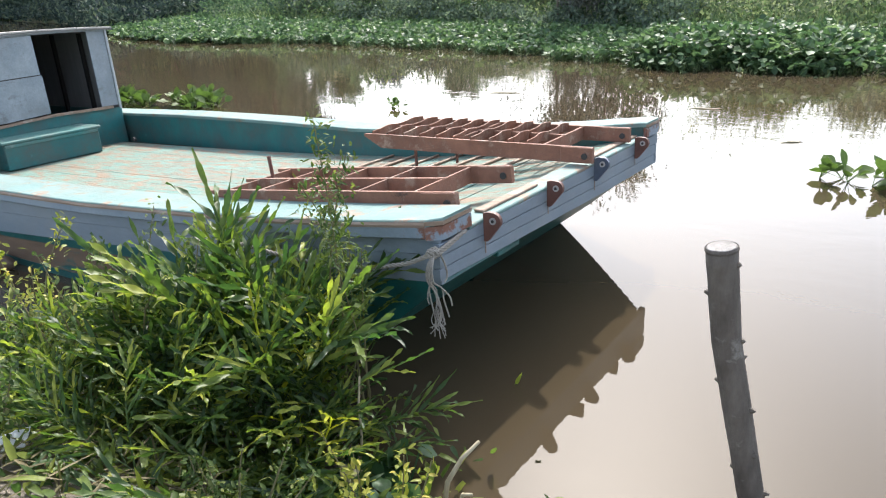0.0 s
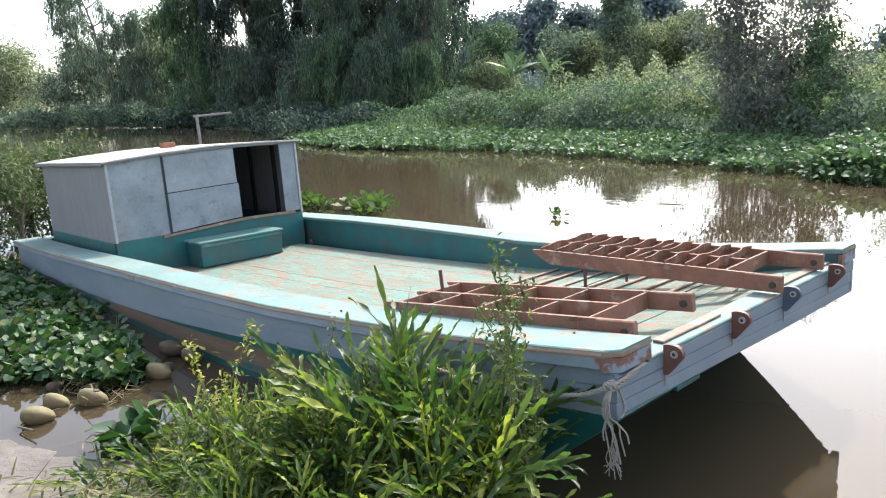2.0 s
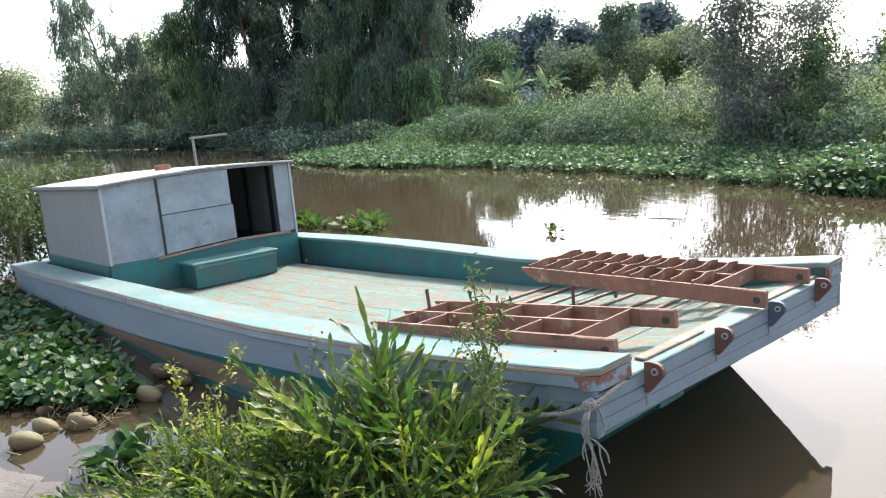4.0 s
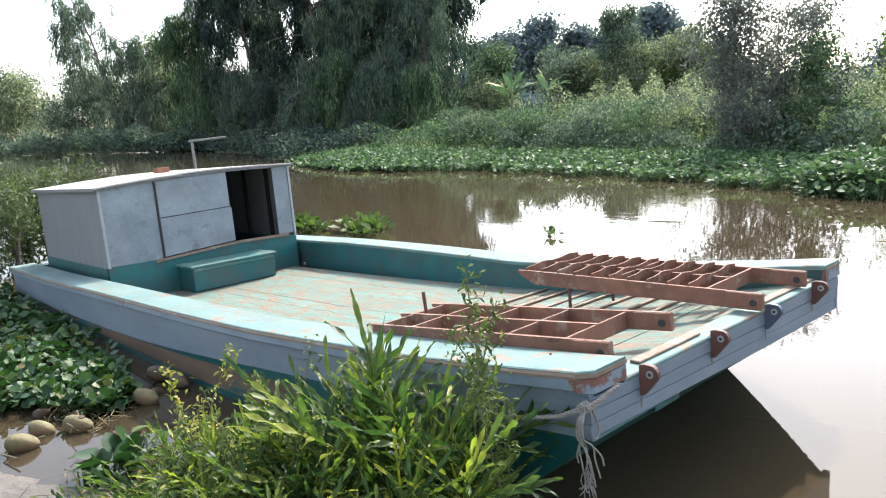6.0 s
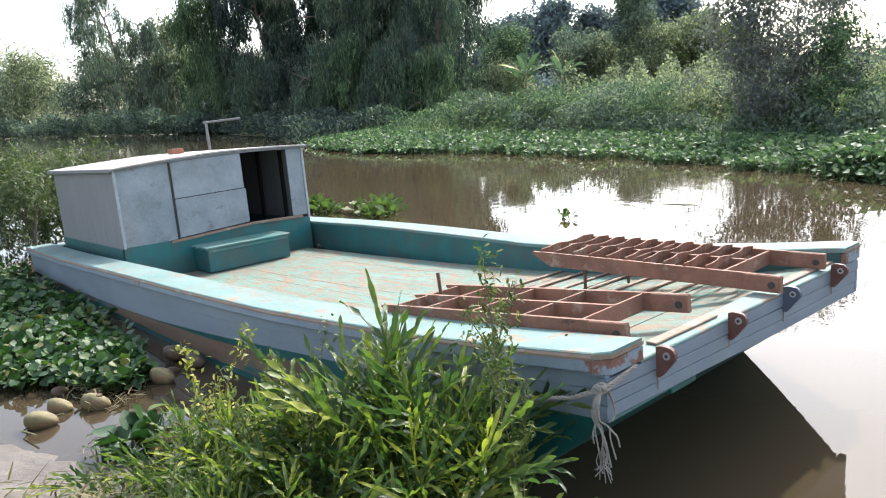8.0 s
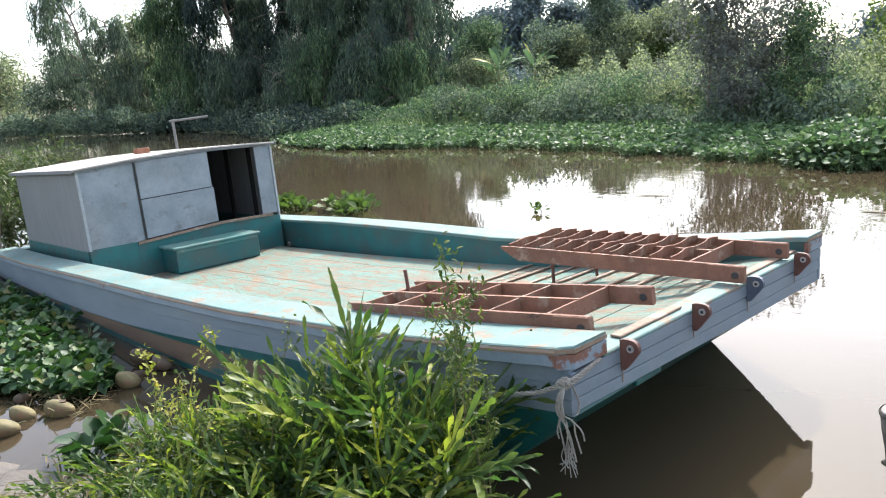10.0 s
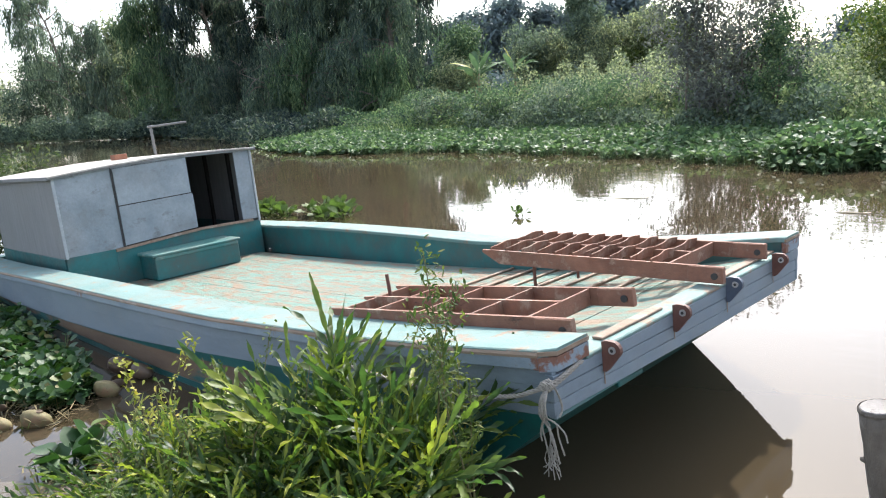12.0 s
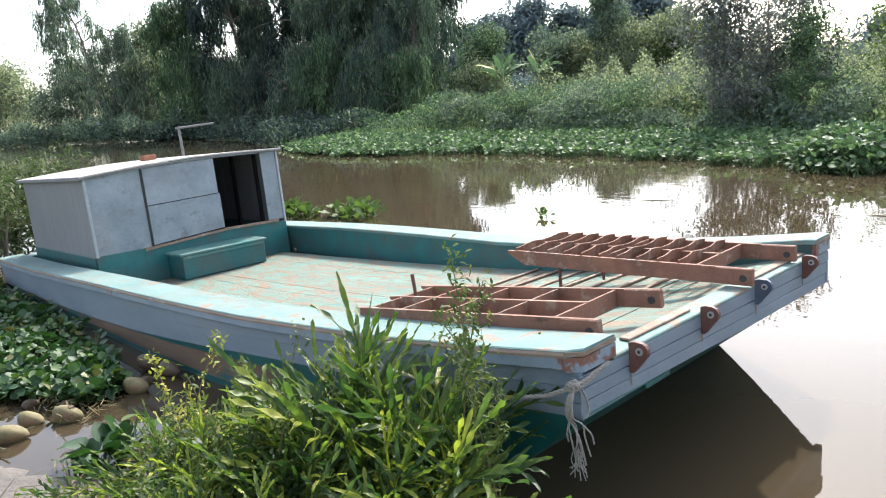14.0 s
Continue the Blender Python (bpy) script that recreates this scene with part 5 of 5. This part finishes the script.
def tree(label, x, y, height, radius, leaf, count, mat, seed, droop=0.3, base=0.25, trunk_r=0.14, limbs=16, lean=(0, 0), narrow=0.25, clump=0.16, hang=0.0, name="tree", trunks=1, clumps=90, strands=0, strand=(1.2, 3.6)):
    """A tapered trunk with limbs, and a crown of many single leaves in uneven clumps round the limbs' twigs."""
    rg = np.random.default_rng(seed)
    z = max(float(ground_z(x, y)), -0.05)
    t = thing(name, label, "tree" if name == "tree" else "shrub", pose(x, y, z - 0.05))
    twigs = []
    bark = bmesh.new()
    for k in range(trunks):
        off = rg.normal(0, 0.25, 2) * (trunks > 1)
        line = limb_line(rg, (off[0], off[1], 0), (lean[0] + off[0] * 0.4, lean[1] + off[1] * 0.4, 1), height * 0.88, 9, 0.07, 0.05)
        rad = [trunk_r * (1 - 0.85 * q / 8) for q in range(9)]
        tm = bpy.data.meshes.new("trunk_piece")
        b2 = tube([tuple(p) for p in line], rad, 8)
        b2.to_mesh(tm)
        b2.free()
        bark.from_mesh(tm)
        bpy.data.meshes.remove(tm)
        for q in range(limbs // trunks):
            u = base + (1 - base) * (q + rg.uniform(0, 1)) / (limbs // trunks)
            s = np.array([np.interp(u, np.linspace(0, 1, 9), line[:, c]) for c in range(3)])
            a = rg.uniform(0, 6.283)
            reach = radius * (1.05 - 0.55 * max(u - 0.5, 0) / 0.5) * rg.uniform(0.65, 1.1)
            ll = limb_line(rg, s, (math.cos(a), math.sin(a), rg.uniform(0.2, 0.8)), reach, 6, 0.2, -0.04 if hang else 0.03)
            tm = bpy.data.meshes.new("limb_piece")
            b2 = tube([tuple(p) for p in ll], [trunk_r * 0.32 * (1 - 0.8 * c / 5) for c in range(6)], 5)
            b2.to_mesh(tm)
            b2.free()
            bark.from_mesh(tm)
            bpy.data.meshes.remove(tm)
            twigs += list(ll[2:]) + list((ll[2:-1] + ll[3:]) / 2)
    part("trunk", bark, M_BARK, t, "grey-brown trunk and limbs")
    twigs = np.array(twigs)
    cen = twigs[rg.integers(len(twigs), size=clumps)] + rg.normal(0, clump * radius * 0.6, (clumps, 3))
    w = rg.uniform(0.4, 1.6, clumps)
    pick = rg.choice(clumps, size=count, p=w / w.sum())
    pos = cen[pick] + rg.normal(0, 1, (count, 3)) * clump * radius * (0.6 + 0.6 * w[pick])[:, None] * np.array([1, 1, 0.8])
    if strands:
        ow = twigs[rg.integers(len(twigs), size=strands)] + rg.normal(0, 0.35, (strands, 3))
        ln, sway = rg.uniform(*strand, strands) * rg.uniform(0.5, 1.0, strands), rg.normal(0, 0.14, (strands, 2))
        pick = rg.integers(strands, size=count)
        u = rg.uniform(0, 1, count)
        pos = ow[pick] + rg.normal(0, 1, (count, 3)) * (0.10 + 0.16 * (1 - u))[:, None]
        pos[:, 2] -= u * ln[pick]
        pos[:, :2] += sway[pick] * (u * ln[pick])[:, None] ** 1.2
    elif hang:
        pos[:, 2] -= rg.exponential(hang, count)
    pos[:, 2] = np.maximum(pos[:, 2], 0.15)
    way = rg.normal(0, 1, (count, 3)) + np.array([0, 0, -2.2 if hang else 0.1])
    v, q = ribbons(pos, way, leaf * rg.uniform(0.6, 1.4, count), leaf * narrow * rg.uniform(0.7, 1.2, count), droop, DIAMOND, 0, 0, rg.uniform(-1.5, 1.5, count))
    o = np_mesh("crown", v, q, mat)
    o.parent = t
    return t


WEEP = "dark green weeping tree with hanging foliage on the bank"
SHADY = "deep green tree with dense foliage and pale limbs on the bank"


def weeper(label, x, y, height, radius, mat, seed, leaf=0.34, count=21000, strands=420, narrow=0.2, lean=(0, 0), base=0.08):
    tree(label, x, y, height, radius, leaf, count, mat, seed, hang=0.6, narrow=narrow, base=base, trunk_r=0.24, limbs=34, lean=lean, strands=strands)


weeper(SHADY, -67.5, 29.5, 14.0, 4.4, M_TREE_GREEN, 1, 0.40, 24000, 420)
# trees of the dark inner mass take the leaf colour with shade in it
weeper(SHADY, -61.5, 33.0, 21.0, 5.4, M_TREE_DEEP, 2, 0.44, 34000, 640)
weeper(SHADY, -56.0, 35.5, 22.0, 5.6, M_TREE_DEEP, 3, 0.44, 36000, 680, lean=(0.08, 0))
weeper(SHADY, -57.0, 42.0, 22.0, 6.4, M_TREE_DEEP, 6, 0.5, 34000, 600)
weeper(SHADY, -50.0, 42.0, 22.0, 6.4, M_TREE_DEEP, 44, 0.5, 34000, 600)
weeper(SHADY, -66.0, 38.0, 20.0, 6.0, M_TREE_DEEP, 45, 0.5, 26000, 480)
weeper(WEEP, -49.0, 34.5, 21.0, 4.4, M_TREE_DARK, 4, 0.38, 32000, 620)
weeper(WEEP, -43.8, 35.5, 20.0, 4.2, M_TREE_DARK, 5, 0.36, 32000, 620)
weeper(WEEP, -39.6, 34.5, 16.5, 3.1, M_TREE_DARK, 36, 0.32, 24000, 420)
for k, (x, y, h, rr, mm) in enumerate(((-63.5, 28.6, 8.0, 3.8, M_TREE_GREEN), (-58.5, 29.6, 7.5, 3.4, M_TREE_DARK), (-54.0, 29.4, 6.0, 3.2, M_TREE_DEEP), (-49.5, 29.6, 7.0, 3.2, M_TREE_DARK),
                                       (-45.5, 30.0, 7.0, 3.0, M_TREE_GREEN), (-41.0, 30.5, 6.5, 2.8, M_TREE_DARK), (-37.5, 31.0, 5.0, 2.4, M_TREE_GREEN))):
    weeper("drooping bush with hanging branches under the tall trees", x, y, h, rr, mm, 50 + k, 0.32, 13000, 300)
weeper("tall airy tree with a pale leaning trunk on the bank", -84.0, 27.0, 20.0, 6.0, M_TREE_MID, 7, 0.5, 9500, 210, 0.2, (-0.16, 0.0), 0.2)
weeper("tall airy tree with a pale leaning trunk on the bank", -78.0, 28.0, 13.0, 4.5, M_TREE_MID, 39, 0.46, 7500, 170, 0.2, (-0.2, 0.0), 0.2)
tree("rounded green tree behind the bank", -80.0, 31.0, 11.5, 4.6, 0.5, 9000, M_BUSH, 8, narrow=0.35, base=0.15, trunk_r=0.15, limbs=18)
tree("green tree at the river bend", -95.0, 27.0, 8.5, 5.0, 0.55, 9000, M_TREE_MID, 9, narrow=0.3, base=0.1, trunk_r=0.12, limbs=18)
tree("green tree at the river bend", -116.0, 25.5, 10.0, 6.0, 0.62, 8000, M_BUSH, 10, narrow=0.3, base=0.1, trunk_r=0.12, limbs=18)
tree("distant tree at the river bend", -128.0, 21.5, 8.0, 6.5, 0.7, 7000, M_TREE_MID, 11, narrow=0.35, base=0.1, trunk_r=0.14, limbs=18)
tree("distant tree at the river bend", -140.0, 16.0, 8.5, 7.0, 0.8, 7000, M_BUSH, 12, narrow=0.35, base=0.1, trunk_r=0.14, limbs=18)
DARKT = "distant dark rounded tree beyond the bank"
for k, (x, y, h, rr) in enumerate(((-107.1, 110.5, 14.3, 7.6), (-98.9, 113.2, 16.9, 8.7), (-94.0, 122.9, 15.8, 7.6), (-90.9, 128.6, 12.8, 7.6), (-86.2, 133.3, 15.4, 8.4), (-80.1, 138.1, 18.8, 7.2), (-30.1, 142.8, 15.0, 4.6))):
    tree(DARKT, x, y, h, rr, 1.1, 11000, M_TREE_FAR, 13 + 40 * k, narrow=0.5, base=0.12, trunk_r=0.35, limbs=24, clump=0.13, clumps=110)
LIGHT = "light green bushy tree with sunlit leaves"
tree(LIGHT, -53.5, 72.9, 5.2, 4.6, 0.34, 14850, M_BUSH, 17, narrow=0.45, base=0.1, trunk_r=0.07, limbs=18)
tree(LIGHT, -44.9, 72.9, 6.5, 4.8, 0.34, 14850, M_BUSH, 18, narrow=0.45, base=0.1, trunk_r=0.07, limbs=18)
tree(LIGHT, -38.7, 74.5, 5.5, 4.8, 0.34, 13500, M_SHRUB, 19, narrow=0.45, base=0.1, trunk_r=0.07, limbs=18)
tree("slender green tree on the bank", -48.4, 73.5, 12.8, 3.6, 0.46, 7000, M_TREE_MID, 20, narrow=0.42, base=0.15, trunk_r=0.08, limbs=24, clump=0.13, clumps=110)
tree("sunlit yellow-green tree on the bank", -38.9, 72.9, 8.6, 3.6, 0.42, 7500, M_BUSH, 40, narrow=0.42, base=0.15, trunk_r=0.08, limbs=22, clump=0.14)
tree("bushy green tree on the bank", -54.8, 70.6, 6.7, 4.6, 0.42, 7000, M_TREE_MID, 41, narrow=0.42, base=0.1, trunk_r=0.08, limbs=22, clump=0.14)
tree("bushy green tree beside the weeping trees", -33.8, 35.5, 5.2, 2.4, 0.24, 9000, M_TREE_GREEN, 42, narrow=0.4, base=0.08, trunk_r=0.08, limbs=22, clump=0.14)
BROWN = "open-crowned tree with brownish green leaves on the bank"
tree(BROWN, -9.2, 20.5, 5.5, 1.8, 0.13, 6500, M_PURPLE, 21, narrow=0.55, base=0.05, trunk_r=0.05, limbs=36, trunks=4, clump=0.11, clumps=170)
tree(BROWN, -7.7, 20.8, 5.7, 1.8, 0.13, 6500, M_PURPLE, 22, narrow=0.55, base=0.05, trunk_r=0.05, limbs=36, trunks=4, clump=0.11, clumps=170)
tree("green leafy tree growing through the brownish one", -6.9, 20.2, 3.6, 1.2, 0.12, 5000, M_TREE_GREEN, 43, narrow=0.5, base=0.05, trunk_r=0.04, limbs=24, trunks=3, clump=0.12, clumps=110)
tree(LIGHT, -32.3, 34.0, 2.6, 2.0, 0.18, 10800, M_BUSH, 23, narrow=0.45, base=0.08, trunk_r=0.06, limbs=16)
tree("low yellow-green bush behind the bank", -5.1, 30.6, 2.3, 2.6, 0.15, 10800, M_BUSH, 24, narrow=0.45, base=0.05, trunk_r=0.05, limbs=16)
tree("low yellow-green bush behind the bank", -5.0, 28.0, 2.4, 2.6, 0.18, 10800, M_SHRUB, 25, narrow=0.45, base=0.05, trunk_r=0.05, limbs=16)
tree("low yellow-green bush behind the bank", -0.5, 26.5, 2.0, 2.4, 0.18, 10800, M_BUSH, 26, narrow=0.45, base=0.05, trunk_r=0.05, limbs=16)
tree("low yellow-green bush behind the bank", 3.5, 25.0, 2.0, 2.6, 0.18, 9450, M_BUSH, 27, narrow=0.45, base=0.05, trunk_r=0.05, limbs=16)
tree("green tree behind the bank", 10.5, 30.0, 5.0, 2.6, 0.24, 9000, M_TREE_MID, 28, narrow=0.4, base=0.1, trunk_r=0.1, limbs=16)
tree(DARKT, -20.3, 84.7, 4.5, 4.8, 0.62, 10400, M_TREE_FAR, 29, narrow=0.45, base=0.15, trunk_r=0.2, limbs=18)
# a broken row of bushes over the hyacinth mat
brow = random.Random(17)
for k in range(10):
    x = -24.5 + 1.75 * k + brow.uniform(-0.7, 0.7)
    y = float(np.interp(x, FAR_X, FAR_Y)) + brow.uniform(4.2, 7.0)
    mm, say = ((M_TREE_GREEN, "dark green bush at the edge of the hyacinth mat"), (M_BUSH, "sunlit yellow-green bush at the edge of the hyacinth mat"), (M_TREE_MID, "grey-green bush at the edge of the hyacinth mat"))[k % 3]
    tree(say, x, y, brow.uniform(0.8, 1.7), brow.uniform(0.9, 1.5), 0.13, 2600, mm, 90 + k, narrow=0.45, base=0.04, trunk_r=0.04, limbs=18, trunks=3, name="bank_shrub", clump=0.17, clumps=45)
# half-dry shrub at the near bank by the stern
NEARB = "half-dry shrub at the water's edge near the stern"
tree(NEARB, -11.6, 0.15, 1.7, 0.9, 0.10, 4200, M_OLIVE, 31, narrow=0.3, base=0.08, trunk_r=0.03, limbs=22, trunks=3, name="bank_shrub", clump=0.14)
tree(NEARB, -12.5, 1.0, 1.7, 0.9, 0.11, 4000, M_OLIVE, 32, narrow=0.3, base=0.08, trunk_r=0.03, limbs=22, trunks=3, name="bank_shrub", clump=0.14)
tree(NEARB, -12.9, -0.6, 2.0, 1.1, 0.11, 5000, M_OLIVE, 33, narrow=0.3, base=0.05, trunk_r=0.03, limbs=22, trunks=3, name="bank_shrub", clump=0.14)
tree(NEARB, -11.9, -1.0, 1.7, 0.9, 0.11, 5000, M_SHRUB, 34, narrow=0.3, base=0.05, trunk_r=0.03, limbs=20, trunks=3, name="bank_shrub", clump=0.14)


def banana(x, y, height, seed, label="banana plant with broad torn leaves behind the bank"):
    rg = np.random.default_rng(seed)
    t = thing("banana_plant", label, "banana plant", pose(x, y, float(ground_z(x, y))))
    smooth(part("stem", tube([(0, 0, 0), (0.02, 0.02, height * 0.3), (0, 0.03, height * 0.55)], [0.11, 0.09, 0.06], 8), M_STEM, t))
    for k in range(9):
        a = k * 2.4 + rg.uniform(0, 0.4)
        el = rg.uniform(0.5, 1.3)
        v, q = ribbons([(0, 0.02, height * 0.52)], [(math.cos(a) * math.cos(el), math.sin(a) * math.cos(el), math.sin(el))], height * 0.62, 0.09 * height, 0.35 * rg.uniform(0.5, 1.3),
                       (0.06, 0.25, 0.9, 1.0, 0.95, 0.7, 0.1), 0.3, 0.05, rg.normal(0, 0.3, 1), rg)
        o = np_mesh("leaf", v, q, M_SHRUB_YELLOW if k == 4 else M_TREE_GREEN)
        o.parent = t


banana(-29.5, 32.5, 4.0, 1)
banana(-30.6, 33.4, 3.4, 2)
banana(-27.0, 33.0, 3.8, 3, "young banana plant with yellowing leaves")


def nipa(x, y, height, seed):
    rg = np.random.default_rng(seed)
    t = thing("nipa_palm", "nipa palm with long feathered fronds at the waterline", "palm", pose(x, y, max(float(ground_z(x, y)), 0)))
    for k in range(8):
        a, el = k * 0.8 + rg.uniform(0, 0.5), rg.uniform(0.7, 1.35)
        s = np.linspace(0, 1, 9)
        h = height * rg.uniform(0.7, 1.1)
        line = np.stack([math.cos(a) * math.cos(el) * h * s, math.sin(a) * math.cos(el) * h * s, h * (math.sin(el) * s - 0.35 * s**2.2)], 1)
        u = np.linspace(0.2, 1, 34)
        pos = np.stack([np.interp(u, s, line[:, c]) for c in range(3)], 1)
        tan = unit(np.gradient(pos, axis=0))
        sd = unit(np.cross(tan, [0, 0, 1.0])) * np.where(np.arange(34) % 2, 1, -1)[:, None]
        v, q = ribbons(pos, tan * 0.6 + sd + rg.normal(0, 0.1, (34, 3)), 0.26 * h * np.interp(u, [0.2, 0.5, 1], [0.7, 1, 0.5]), 0.05, 0.3, BLADE)
        st = ribbons(line[:-1], np.diff(line, axis=0), np.linalg.norm(np.diff(line, axis=0), axis=1), 0.03, 0, (1, 1), 0.5)
        o = np_mesh("frond", *gather((v, q), st), M_TREE_MID)
        o.parent = t


for k, (x, y, h) in enumerate(((-58.5, 26.0, 3.4), (-54.0, 25.5, 3.0), (-50.5, 25.6, 3.6), (-63.0, 25.5, 3.0), (-70, 25.4, 3.4), (-47.0, 25.6, 2.8), (-80, 24.6, 3.8), (-90, 23.6, 4.0), (-52.5, 28.0, 3.4))):
    nipa(x, y, h, 60 + k)


def scatter(name, label, cat, x0, x1, b0, b1, n, hgt, wid, mat, seed, prof=BLADE, spread=0.35, patch=0.0, droop=(0.1, 0.5)):
    rg = np.random.default_rng(seed)
    x = rg.uniform(x0, x1, n)
    b = rg.uniform(b0, b1, n)
    y = np.interp(x, FAR_X, FAR_Y) + b
    z = np.maximum(ground_z(x, y), 0)
    lift = rg.uniform(0, 1, n) ** 0.8 * patch * (0.3 + 0.7 * np.abs(np.sin(x * 1.15 + 1.3 * np.sin(b * 0.8 + x * 0.4)))) * (0.75 + 0.25 * np.sin(x * 0.5 + b))
    way = np.stack([rg.normal(0, spread, n), rg.normal(0, spread, n), np.ones(n)], 1)
    v, q = ribbons(np.stack([x, y, z + lift], 1), way, hgt * rg.uniform(0.5, 1.2, n), wid, rg.uniform(*droop, n), prof, 0, 0, rg.uniform(-1.5, 1.5, n))
    tagged(np_mesh(name, v, q, mat), label, cat, kind="stuff")


scatter("tall_grass", "tall bright green grass on the far bank", "grass", -26, 12, 3.5, 11.5, 17000, 0.75, 0.04, M_GRASS, 71, spread=0.3)
scatter("bank_undergrowth", "tangled leafy undergrowth on the far bank", "undergrowth", -22, 12, 3.5, 11.0, 26000, 0.15, 0.07, M_GRASS, 72, OVAL, 1.0, 1.5, (0.0, 0.3))
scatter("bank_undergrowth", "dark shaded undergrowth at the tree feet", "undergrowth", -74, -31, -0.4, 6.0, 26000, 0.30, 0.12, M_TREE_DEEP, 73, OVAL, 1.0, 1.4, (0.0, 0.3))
scatter("bank_undergrowth", "leafy undergrowth along the river bend", "undergrowth", -135, -62, -0.4, 4.0, 26000, 0.42, 0.18, M_TREE_MID, 74, OVAL, 1.0, 2.6, (0.0, 0.3))
scatter("bank_undergrowth", "sunlit bushes behind the grass", "undergrowth", -26, 14, 14.0, 26.0, 62000, 0.18, 0.09, M_BUSH, 75, OVAL, 1.0, 2.9, (0.0, 0.3))
scatter("bank_undergrowth", "dark thicket at the foot of the bank trees", "undergrowth", -19, -4.5, 2.8, 5.5, 11000, 0.15, 0.07, M_TREE_MID, 76, OVAL, 1.0, 1.3, (0.0, 0.3))
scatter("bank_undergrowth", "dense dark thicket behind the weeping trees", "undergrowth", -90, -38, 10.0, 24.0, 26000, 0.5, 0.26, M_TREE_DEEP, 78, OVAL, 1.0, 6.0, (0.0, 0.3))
scatter("bank_undergrowth", "darker green scrub between the grass", "undergrowth", -30, -8, 4.5, 14.0, 24000, 0.18, 0.09, M_TREE_GREEN, 79, OVAL, 1.0, 1.7, (0.0, 0.3))
scatter("bank_undergrowth", "bright yellow-green bushes at the river bank", "undergrowth", -6.5, 8, 5.0, 13.0, 16000, 0.15, 0.08, M_BUSH, 80, OVAL, 1.0, 1.9, (0.0, 0.3))
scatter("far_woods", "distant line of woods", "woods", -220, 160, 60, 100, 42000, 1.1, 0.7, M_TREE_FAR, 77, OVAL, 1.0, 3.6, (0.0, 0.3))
